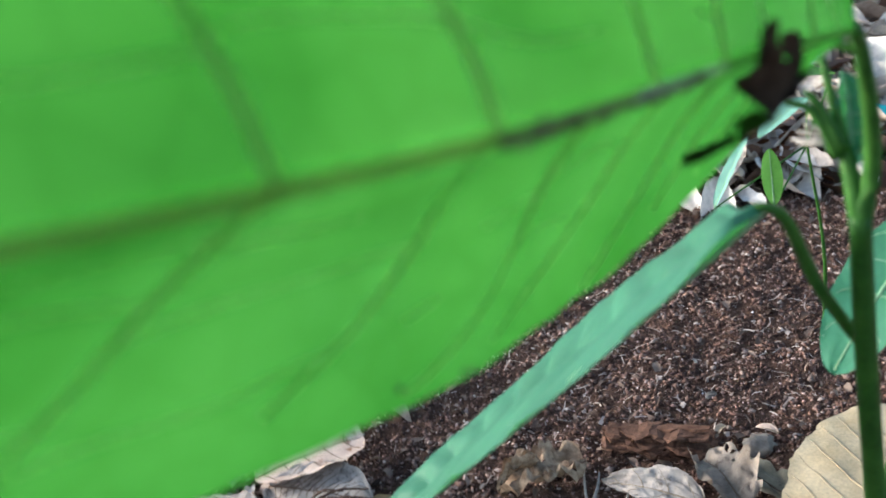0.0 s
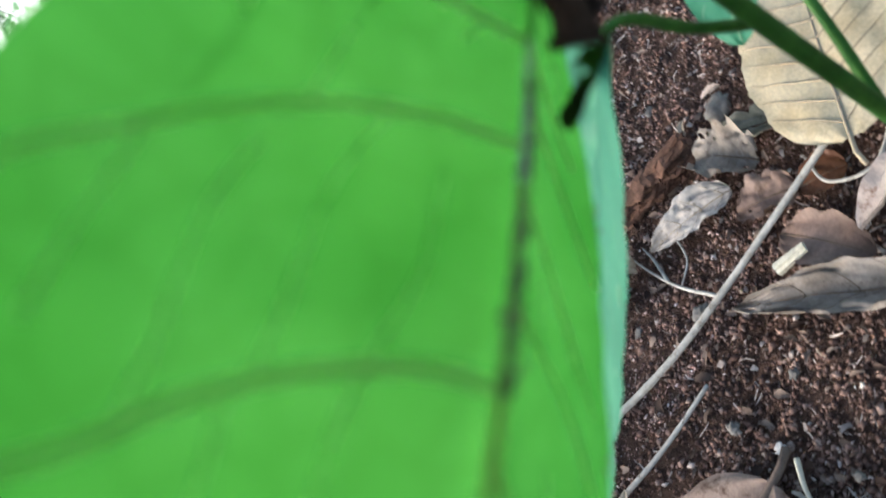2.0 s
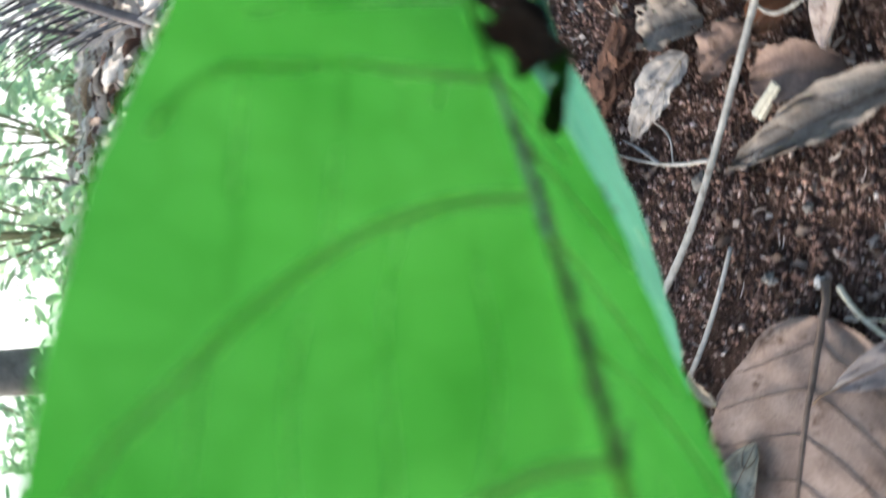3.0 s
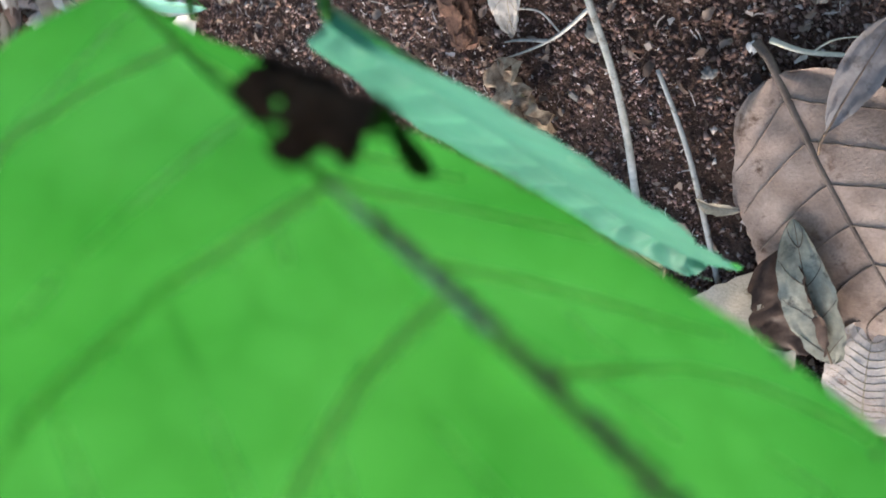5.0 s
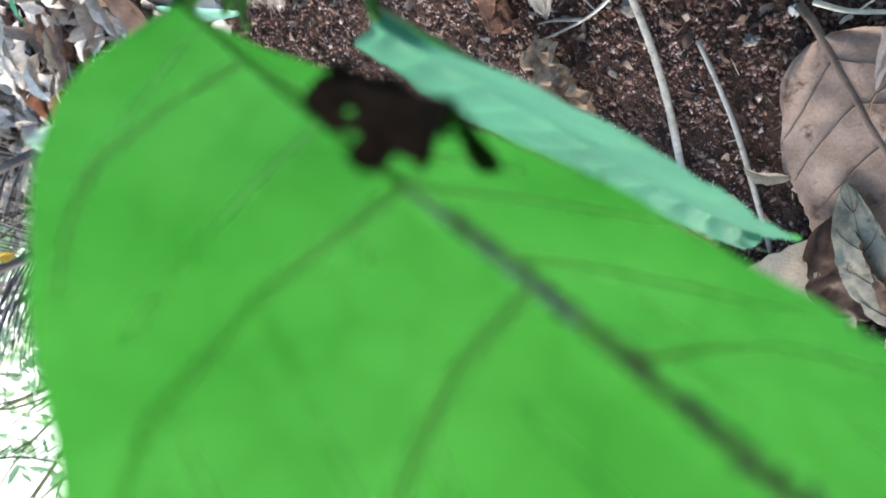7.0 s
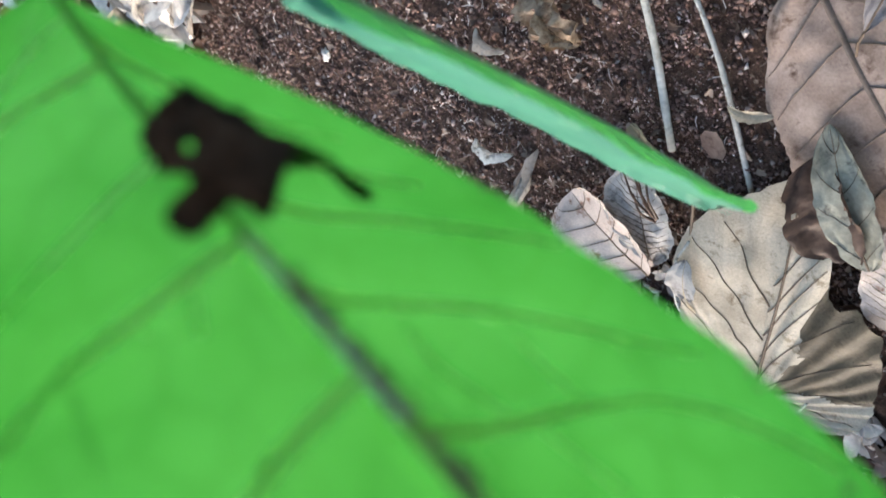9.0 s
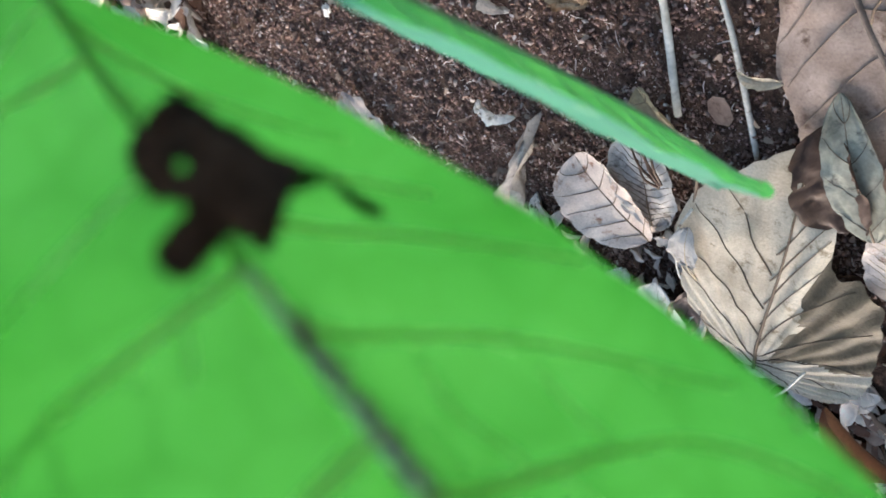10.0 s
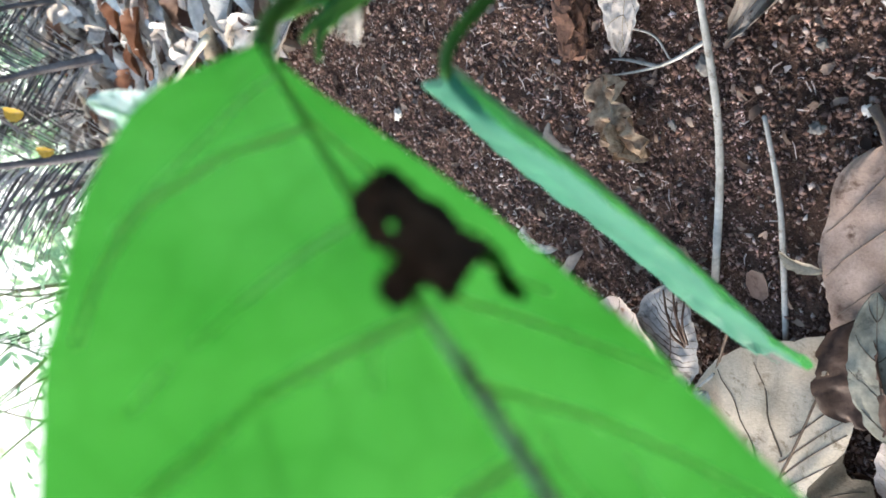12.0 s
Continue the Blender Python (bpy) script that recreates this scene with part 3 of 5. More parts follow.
def fan_leaf():
    """A broad heart-shaped dead leaf: the rim as a reach for each angle from the stalk."""
    m, L = lay((-0.3406, 0.4637), (-0.1596, 0.3337), 0.012)
    t = thing("dead_leaf", m, "broad pale tan dead leaf with raised brown veins, one half browned", "dead leaf")
    rim = ((-80, 0.012), (-57, 0.044), (-34, 0.112), (-29, 0.142), (-19, 0.179), (-11, 0.193), (-1, 0.220), (1.5, 0.204), (5, 0.195), (9.5, 0.181), (12, 0.146),
           (15, 0.148), (20, 0.157), (27, 0.151), (39, 0.119), (50, 0.101), (75, 0.066), (92, 0.034), (105, 0.008))
    angs, far = [a for a, _ in rim], [r for _, r in rim]

    def at(r, a, lift=0.0):
        g = radians(a)
        x, y = r * math.sin(g), r * math.cos(g)
        q = r / max(0.005, float(np.interp(a, angs, far)))
        z = (0.14 if x < 0 else 0.04) * abs(x) + 0.010 * math.sin(math.pi * min(1, y / L)) + 0.0022 * noise.noise((x * 45, y * 45, 2)) + 0.0008 * noise.noise((x * 140, y * 140, 5))
        z += -0.004 * q ** 4 + 0.0016 * math.sin(a * 0.9) * q
        return Vector((x, y, z + lift))

    verts, faces, na, nr = [], [], 150, 22
    for i in range(na + 1):
        a = -80 + 185 * i / na
        R = float(np.interp(a, angs, far)) * (1 + 0.025 * noise.noise((a * 0.35, 2, 2)) + 0.012 * noise.noise((a * 1.2, 5, 2)))
        verts += [at(R * (j + 0.02) / nr, a) for j in range(nr + 1)]
    for i in range(na):
        faces += [(i * (nr + 1) + j, i * (nr + 1) + j + 1, (i + 1) * (nr + 1) + j + 1, (i + 1) * (nr + 1) + j) for j in range(nr)]
    plain, browned = [], []
    for f in faces:
        c = sum((verts[k] for k in f), Vector()) / 4
        a, r = math.degrees(math.atan2(c.x, c.y)), math.hypot(c.x, c.y)
        edge = 0.05 * noise.noise((c.x * 30, c.y * 30, 9))
        (browned if 11.5 < a < 47 + 250 * edge and r > 0.05 + 0.0022 * abs(a - 26) + edge else plain).append(f)
    obj("blade", verts, plain, TAN, t)
    obj("browned_half", verts, browned, BROWNED, t, "browned part of the blade")
    n = 24
    obj("midrib", *tube([at(L * 0.96 * k / (n - 1), 3.0 * math.sin(3.1 * k / n) - 0.6, 0.0003) for k in range(n)], taper(0.0015, 0.0005, n), 7), DARKRIB, t)
    for r0, a1 in ((0.006, -50), (0.016, -33), (0.05, -28), (0.085, -20), (0.12, -12), (0.004, 84), (0.008, 63), (0.012, 45), (0.02, 31), (0.032, 20), (0.065, 11.5), (0.09, 9.5), (0.115, 7.5), (0.14, 5)):
        R = float(np.interp(a1, angs, far)) * 0.95
        obj("vein", *tube([at(r0 + (R - r0) * k / 15, a1 * (k / 15) ** (0.75 if r0 > 0.03 else 0.35), 0.0003) for k in range(16)], taper(0.00065, 0.00025, 16), 5), DARKRIB, t)


fan_leaf()
fallen((-0.216, 0.492), (-0.134, 0.520), 0.088, PINK, DARKRIB, "pinkish tan rounded dead leaf with cupped rim", z=0.016, veins=5, a=0.5, b=0.35, fold=0.1, arch=0.08, cup=0.2, wave=0.03, seed=2.2)
fallen((-0.202, 0.478), (-0.122, 0.440), 0.056, GREY, DARKRIB, "dull grey ribbed dead leaf, half curled", z=0.018, veins=12, fold=0.1, arch=0.08, cup=0.05, wave=0.05, seed=3.0)
fallen((-0.2251, 0.4469), (-0.1935, 0.4269), 0.024, GREY, PALERIB, "small pale grey oval leaf with thin stalk", z=0.034, petiole=0.022, fold=0.1, cup=0.2, seed=3.7)
fallen((-0.351, 0.540), (-0.256, 0.511), 0.062, WHITE, DARKRIB, "small whitish dead leaf with fine veins", z=0.016, veins=7, a=0.5, b=0.5, fold=0.12, arch=0.1, cup=0.15, wave=0.03, petiole=0.02, seed=5.5)
fallen((-0.204, 0.590), (-0.288, 0.560), 0.036, WHITE, PALERIB, "bleached narrow dead leaf, rolled at the rim", z=0.022, fold=0.3, arch=0.2, cup=0.4, wave=0.06, seed=6.0)
fallen((-0.255, 0.675), (-0.100, 0.552), 0.055, GREY, DARKRIB, "grey dead leaf curled into a trough", z=0.010, a=0.6, b=0.9, fold=0.5, arch=0.15, cup=0.5, wave=0.14, crease=0.05, torn=0.6, seed=7.7)
fallen((-0.018, 0.812), (-0.143, 0.790), 0.062, PINK, PALERIB, "narrow buff torn dead leaf lying on bare soil", z=0.010, lean=-14, fold=0.08, arch=0.06, cup=0.1, wave=0.06, crease=0.03, torn=0.75, b=0.7, seed=8.1)
fallen((-0.046, 0.923), (-0.130, 0.928), 0.036, TAN, PALERIB, "thin buff curled leaf strip on bare soil", z=0.008, lean=-14, fold=0.3, arch=0.1, cup=0.4, wave=0.05, torn=0.2, seed=9.4)
fallen((-0.050, 0.275), (-0.218, 0.266), 0.128, MAUVE, DUSTRIB, "large mauve brown dead leaf with a thick brown midrib", z=0.010, veins=6, petiole=0.02, a=0.5, b=0.4, fold=0.12, arch=0.06, cup=-0.2, wave=0.02, rib_r=0.0021, vein_look=DUSTRIB, crease=0.006, seed=10.2)
fallen((-0.2174, 0.3121), (-0.1265, 0.2975), 0.034, SPOTTED, DARKRIB, "pale grey spotted dead leaf lying over a larger one", z=0.024, rise=-4, fold=0.1, arch=0.1, cup=0.02, wave=0.02, veins=4, a=0.5, b=0.65, torn=0.2, crease=0.006, seed=11.0)
fallen((-0.216, 0.328), (-0.146, 0.314), 0.056, UMBER, DARKRIB, "dark reddish brown dead leaf in a gap between paler ones", z=0.014, a=0.35, b=0.4, fold=0.25, arch=0.1, cup=0.4, wave=0.08, crease=0.03, torn=0.2, seed=11.6)
fallen((-0.0850, 0.2590), (-0.0413, 0.2044), 0.021, ASHEN, DARKRIB, "bluish grey dead leaf with a dark stalk over a larger leaf", z=0.020, petiole=0.014, a=1.1, b=0.7, fold=0.1, arch=0.08, cup=0.1, wave=0.03, seed=10.9)
fallen((-0.362, 0.408), (-0.425, 0.372), 0.044, RUST, DARKRIB, "rust brown rolled dead leaf", z=0.020, fold=0.4, arch=0.1, cup=0.6, seed=12.0)
fallen((-0.335, 0.487), (-0.392, 0.448), 0.040, RUST, DARKRIB, "rust brown dead leaf half buried in paler ones", z=0.010, fold=0.3, arch=0.1, cup=0.3, seed=12.7)
fallen((0.131, 0.318), (0.239, 0.421), 0.096, YELLOW, PALERIB, "pale yellow fallen leaf folded along its midrib", z=0.027, veins=8, petiole=0.018, a=0.5, b=0.42, fold=0.10, arch=0.05, cup=-0.10, wave=0.015, rib_r=0.0012, seed=13.3)
fallen((0.090, 0.393), (0.0335, 0.4310), 0.034, GREY, PALERIB, "silvery grey dead leaf with a sharp tip", z=0.010, a=0.5, b=0.9, fold=0.2, arch=0.1, cup=0.2, wave=0.06, twist=0.4, crease=0.02, torn=0.05, veins=4, seed=14.1)
fallen((0.112, 0.382), (0.102, 0.432), 0.044, DUSTY, DARKRIB, "crumpled grey dead leaf with ragged rim", z=0.012, a=0.25, b=0.3, fold=0.3, arch=0.2, cup=0.3, wave=0.2, crease=0.06, torn=0.7, seed=15.6)
fallen((0.143, 0.389), (0.110, 0.440), 0.024, SPOTTED, DARKRIB, "bluish grey weathered dead leaf on the soil", z=0.005, a=0.4, b=0.5, fold=0.1, arch=0.1, cup=0.2, wave=0.1, crease=0.03, torn=0.4, seed=15.9)
fallen((0.104, 0.352), (0.124, 0.331), 0.030, RUST, DARKRIB, "reddish brown dead leaf half under a stick", z=0.004, a=0.4, b=0.4, fold=0.1, arch=0.1, cup=0.2, wave=0.08, crease=0.03, torn=0.3, seed=16.0)
fallen((0.158, 0.452), (0.146, 0.463), 0.008, PINK, PALERIB, "tiny pinkish leaf scrap on the soil", z=0.004, fold=0.3, arch=0.2, cup=0.3, seed=16.1)
fallen((0.128, 0.470), (0.116, 0.458), 0.007, TAN, PALERIB, "tiny buff leaf strip on the soil", z=0.004, fold=0.4, arch=0.3, cup=0.3, seed=16.2)
fallen((0.104, 0.353), (0.078, 0.384), 0.034, BROWN, DARKRIB, "dull brown crumpled dead leaf beside a stick", z=0.005, a=0.35, b=0.35, fold=0.2, arch=0.1, cup=0.2, wave=0.14, crease=0.05, torn=0.5, seed=15.1)
fallen((0.076, 0.246), (0.022, 0.350), 0.038, DUSTY, DARKRIB, "long grey brown dead leaf with a curled rim", z=0.008, a=0.45, b=0.8, fold=0.25, arch=0.12, cup=0.45, wave=0.06, torn=0.1, veins=4, seed=16.4)
fallen((0.074, 0.346), (0.080, 0.286), 0.036, BROWN, DARKRIB, "mauve brown dead leaf under a stick", z=0.007, fold=0.15, arch=0.15, cup=0.2, wave=0.05, crease=0.02, torn=0.2, seed=17.2)
fallen((0.155, 0.276), (0.088, 0.296), 0.034, PINK, DARKRIB, "pinkish grey dead leaf propped on its rim", z=0.014, lean=25, fold=0.3, arch=0.1, cup=0.2, wave=0.04, seed=18.8)
fallen((0.026, 0.455), (-0.035, 0.437), 0.040, CRISP, PALERIB, "crumpled torn brown dead leaf on the soil", z=0.010, a=0.3, b=0.35, fold=0.1, arch=0.15, cup=0.15, wave=0.22, crease=0.09, torn=0.45, seed=19.5)
fallen((-0.004, 0.452), (-0.036, 0.434), 0.022, CRISP, DARKRIB, "curled brown piece of torn dead leaf on the soil", z=0.014, a=0.3, b=0.4, fold=0.5, arch=0.4, cup=0.9, wave=0.2, crease=0.08, torn=0.3, seed=19.9)
fallen((-0.276, 0.326), (-0.200, 0.286), 0.046, PINK, PALERIB, "pale ribbed dead leaf with close veins", z=0.008, veins=12, a=0.35, b=0.4, fold=0.1, arch=0.1, cup=0.2, wave=0.03, seed=20.7)
fallen((-0.105, 0.357), (-0.118, 0.330), 0.009, TAN, PALERIB, "thin buff leaf strip caught on a twig", z=0.010, fold=0.3, arch=0.3, cup=0.2, seed=22.3)
fallen((-0.150, 0.404), (-0.096, 0.428), 0.034, OLIVE, DARKRIB, "small olive grey dead leaf on dark soil", z=0.012, rise=4, b=0.4, fold=0.3, arch=0.2, cup=0.3, wave=0.06, torn=0.2, veins=4, seed=24.0)
fallen((0.006, 0.530), (-0.019, 0.516), 0.018, GREY, DARKRIB, "tiny bluish grey curled leaf on the soil", z=0.005, fold=0.5, arch=0.4, cup=0.6, wave=0.15, seed=25.1)
fallen((-0.074, 0.612), (-0.098, 0.578), 0.020, WHITE, PALERIB, "small bleached torn leaf on the soil", z=0.005, fold=0.4, arch=0.3, cup=0.5, wave=0.12, torn=0.4, seed=26.1)

for k, (base, tip, w, mat, words) in enumerate((((-0.300, 0.602), (-0.243, 0.540), 0.042, WHITE, "papery white dead leaf with a wavy rim"),
                                                ((-0.345, 0.575), (-0.285, 0.602), 0.036, GREY, "pale grey crumpled dead leaf in a pile"),
                                                ((-0.372, 0.520), (-0.402, 0.582), 0.040, WHITE, "chalky white dead leaf in a pile"),
                                                ((-0.330, 0.622), (-0.268, 0.662), 0.044, TAN, "torn tan dead leaf in a pile"),
                                                ((-0.405, 0.500), (-0.358, 0.546), 0.038, WHITE, "bleached brittle dead leaf in a pile"),
                                                ((-0.432, 0.472), (-0.392, 0.412), 0.040, WHITE, "bleached dead leaf beside a rust brown one"),
                                                ((-0.245, 0.640), (-0.205, 0.600), 0.030, GREY, "small grey shrivelled dead leaf in a pile"),
                                                ((-0.300, 0.510), (-0.262, 0.470), 0.030, BROWN, "brown dead leaf under paler ones"))):
    fallen(base, tip, w, mat, PALERIB if mat is not BROWN else DARKRIB, words, z=0.014 + 0.002 * (k % 3), fold=0.15, arch=0.12, cup=0.3, wave=0.1, crease=0.03, torn=0.25, seed=60.0 + k * 1.7)

fallen((0.335, 1.86), (0.362, 1.90), 0.036, GOLD, PALERIB, "bright yellow fallen leaf caught in the fronds", z=0.212, rise=40, fold=0.2, cup=0.2, seed=51.0)
fallen((0.247, 1.86), (0.265, 1.90), 0.026, GOLD, PALERIB, "bright yellow fallen leaf caught beside the fronds", z=0.188, rise=40, fold=0.2, cup=0.2, seed=52.0)
fallen((0.302, 1.345), (0.212, 1.365), 0.034, WHITE, PALERIB, "whitish curled dead leaf beside a straight dry stick", z=0.046, a=0.9, b=0.4, fold=0.3, arch=0.1, cup=0.4, wave=0.05, seed=53.0)
for base, tip, w, k in (((0.42, 1.50), (0.36, 1.56), 0.07, 0), ((0.37, 1.40), (0.29, 1.47), 0.08, 1), ((0.31, 1.60), (0.26, 1.70), 0.075, 2), ((0.345, 1.52), (0.285, 1.55), 0.06, 3)):
    fallen(base, tip, w, RUST, DARKRIB, "rust brown dead leaf lying on bleached litter", z=0.036, fold=0.2, arch=0.12, cup=0.3, wave=0.06, seed=54.0 + k)
for base, tip, w, k in (((0.29, 1.80), (0.36, 1.92), 0.05, 0), ((0.33, 1.72), (0.35, 1.84), 0.045, 1), ((0.24, 1.66), (0.21, 1.80), 0.04, 2), ((0.40, 1.66), (0.44, 1.78), 0.05, 3), ((0.20, 0.90), (0.22, 1.00), 0.05, 4), ((0.19, 0.84), (0.15, 0.92), 0.04, 5), ((0.27, 0.95), (0.20, 1.02), 0.055, 6), ((0.25, 0.82), (0.28, 0.90), 0.05, 7)):
    fallen(base, tip, w, (WHITE, GREY)[k % 2], DARKRIB, ("bleached folded dead leaf on the litter", "grey folded dead leaf on the litter")[k % 2], z=0.034, rise=6, a=0.6, b=0.9, fold=0.45, arch=0.1, cup=0.3, wave=0.06, crease=0.02, seed=70.0 + k * 1.3)

# litter: a few patterns, laid out again and again
PATTERNS = [
    (TAN, PALERIB, "curled tan dead leaf in the litter", dict(fold=0.3, arch=0.1, cup=0.3, wave=0.08)),
    (GREY, DARKRIB, "grey weathered dead leaf in the litter", dict(fold=0.15, arch=0.1, cup=0.1, wave=0.09, veins=5)),
    (WHITE, PALERIB, "bleached dead leaf in the litter", dict(fold=0.35, arch=0.05, cup=0.1, wave=0.07, veins=5)),
    (BROWN, DARKRIB, "brown dead leaf in the litter", dict(fold=0.2, arch=0.1, cup=0.15, wave=0.08)),
    (WHITE, DARKRIB, "pale creased dead leaf in the litter", dict(fold=0.25, arch=0.05, cup=0.2, wave=0.10, twist=0.5, veins=4)),
    (RUST, DARKRIB, "rust brown dead leaf in the litter", dict(fold=0.3, arch=0.1, cup=0.4, wave=0.06)),
    (PINK, DARKRIB, "pinkish grey dead leaf in the litter", dict(fold=0.12, arch=0.1, cup=0.1, wave=0.07, veins=6)),
    (GREY, PALERIB, "torn grey dead leaf in the litter", dict(fold=0.4, arch=0.15, cup=0.3, wave=0.14, torn=0.5)),
    (WHITE, DARKRIB, "narrow bleached dead leaf in the litter", dict(fold=0.2, arch=0.15, cup=0.2, wave=0.1)),
]
SIZES = [(0.095, 0.036), (0.11, 0.044), (0.085, 0.030), (0.12, 0.055), (0.11, 0.040), (0.09, 0.045), (0.10, 0.052), (0.09, 0.044), (0.13, 0.030)]
masters = []


def far_edge(x):
    """Where the bare soil ends and the litter begins."""
    return 1.32 - 2.3 * max(0.0, x - 0.02) if x < 0.25 else max(0.55, 0.80 - 0.4 * (x - 0.25))


def litter():
    rng = random.Random(5)
    spots = []
    while len(spots) < 165:
        y = 0.85 + 2.2 * rng.random() ** 1.8
        x = rng.uniform(-0.02 * y, 0.5 * y + 0.1) if rng.random() < 0.8 else rng.uniform(-0.8, 0.1)
        if y > far_edge(x) + 0.08 * noise.noise((x * 6, y * 6, 2)):
            spots.append((x, y, rng.uniform(0.004, 0.04), 1.1))
    while len(spots) < 262:
        x, y = rng.uniform(-0.56, -0.16), rng.uniform(0.36, 0.82)
        if x < -0.20 - 0.35 * max(0, 0.56 - y) - 0.25 * max(0, y - 0.62) and not (x > -0.41 and 0.31 < y < 0.505) and not (x > -0.29 and y < 0.6):
            spots.append((x, y, rng.uniform(0.002, 0.022), 0.85))
    for i, (x, y, z, size) in enumerate(spots):
        k = rng.choice((0, 0, 1, 2, 2, 2, 2, 3, 4, 4, 4, 4, 5, 6, 6, 7, 8))
        if size < 1 and k in (2, 4, 8) and rng.random() < 0.25:
            k = rng.choice((0, 1, 3, 5, 6, 7))
        m = Matrix.LocRotScale((x, y, z), Euler((rng.gauss(0, 0.3), rng.gauss(0, 0.35), rng.random() * 6.28)), None)
        if i < len(PATTERNS):
            k = i
            mat, rib, label, shape = PATTERNS[k]
            masters.append(dead_leaf(m, *SIZES[k], mat, rib, label, group="leaf litter", petiole=0.012, seed=40 + k * 3.3, a=0.5, b=0.7, crease=0.025, **shape))
            masters[-1].scale = [size * rng.uniform(0.8, 1.2)] * 3
        else:
            c = copy_thing(masters[k], m)
            c.scale = [size * rng.uniform(0.7, 1.25)] * 3


litter()


def carpet():
    """The far litter, too many to count."""
    rng = random.Random(17)
    verts, faces = [], []
    shapes = []
    for k in range(10):
        d = Dead(1.0, rng.uniform(0.35, 0.62), fold=rng.uniform(0.1, 0.5), arch=rng.uniform(0, 0.3), cup=rng.uniform(0.1, 0.6), wave=0.09, seed=k * 5.3)
        shapes.append(d.mesh(8, 3))
    for _ in range(4600):
        y = 0.85 + 1.7 * rng.random() ** 1.3
        x = rng.uniform(-0.9 * y, 0.65 * y)
        if y < far_edge(x) + 0.08 * noise.noise((x * 6, y * 6, 2)):
            continue
        L = rng.uniform(0.04, 0.10)
        m = Matrix.LocRotScale((x, y, rng.uniform(0.0, 0.03)), Euler((rng.gauss(0, 0.35), rng.gauss(0, 0.4), rng.random() * 6.28)), (L, L, L))
        vs, fs = shapes[rng.randrange(10)]
        k = len(verts)
        verts += [m @ v for v in vs]
        faces += [tuple(k + i for i in f) for f in fs]
    for _ in range(6500):
        x, y = rng.gauss(0, 1.7), rng.gauss(0.6, 1.6)
        aside = x > 0.8 * max(0, y) + 0.3 + 0.1 * noise.noise((y * 3, 1, 4)) or x < -0.62 - 0.9 * max(0, y - 0.9) or y < -0.35
        if not aside or rng.random() < 0.3 * noise.noise((x * 1.3, y * 1.3, 6)) + 0.1:
            continue
        L = rng.uniform(0.04, 0.10)
        m = Matrix.LocRotScale((x, y, rng.uniform(0.0, 0.03)), Euler((rng.gauss(0, 0.35), rng.gauss(0, 0.4), rng.random() * 6.28)), (L, L, L))
        vs, fs = shapes[rng.randrange(10)]
        k = len(verts)
        verts += [m @ v for v in vs]
        faces += [tuple(k + i for i in f) for f in fs]
    tagged(obj("leaf_litter", verts, faces, CARPET), "thick litter of bleached and brown dead leaves", "leaf litter", kind="stuff")
    verts, faces = [], []
    for _ in range(1500):
        x, y = rng.uniform(-0.62, -0.17), rng.uniform(0.36, 0.9)
        if x > -0.19 - 0.35 * max(0, 0.56 - y) - 0.25 * max(0, y - 0.62):
            continue
        low = -0.41 < x < -0.15 and 0.31 < y < 0.505 or -0.30 < x and y < 0.62
        L = rng.uniform(0.012, 0.035) if low else rng.uniform(0.02, 0.065)
        m = Matrix.LocRotScale((x, y, rng.uniform(-0.002, 0.002) if low else rng.uniform(0.0, 0.012)), Euler((rng.gauss(0, 0.2), rng.gauss(0, 0.22), rng.random() * 6.28)), (L, L, L))
        vs, fs = shapes[rng.randrange(10)]
        k = len(verts)
        verts += [m @ v for v in vs]
        faces += [tuple(k + i for i in f) for f in fs]
    tagged(obj("leaf_fragments", verts, faces, FIBRE), "grey brown crumbled leaf fragments between whole dead leaves", "leaf litter", kind="stuff")


carpet()


def clearing():
    """The clearing: dry leaves and fresh green ones on open ground, sunlit glare put into their colours."""
    rng = random.Random(29)
    for name, count, material, label, lift in (("dry_leaf_cover", 9000, PALE, "dry leaves covering the clearing, glare in their near-white colour", 0.03), ("ground_plants", 2600, BUSH, "low green plants over the clearing, paled by glare in their colour", 0.16)):
        verts, faces = [], []
        d = Dead(1.0, 0.5, fold=0.2, arch=0.2, cup=0.3, wave=0.06, seed=3.0).mesh(5, 2)
        for _ in range(count):
            y = (1.5 if lift < 0.1 else 2.4) + 9.0 * rng.random() ** 1.7
            x = rng.uniform(-1.3 * y - 1.0, 1.2 * y + 1.0)
            y += 0.5 * abs(x) * (0.5 + noise.noise((x * 1.7, 3, 1))) if lift < 0.1 and y < 3 and abs(x) > 0.7 * y else 0
            if lift > 0.1 and noise.noise((x * 1.1, y * 1.1, 7)) < 0.08:
                continue
            L = rng.uniform(0.04, 0.09) * (0.7 + 0.12 * y)
            m = Matrix.LocRotScale((x, y, drop(y) + rng.uniform(0.0, lift)), Euler((rng.gauss(0, 0.4), rng.gauss(0, 0.4), rng.random() * 6.28)), (L, L, L))
            k = len(verts)
            verts += [m @ v for v in d[0]]
            faces += [tuple(k + i for i in f) for f in d[1]]
        tagged(obj(name, verts, faces, material), label, "ground cover", kind="stuff")


clearing()


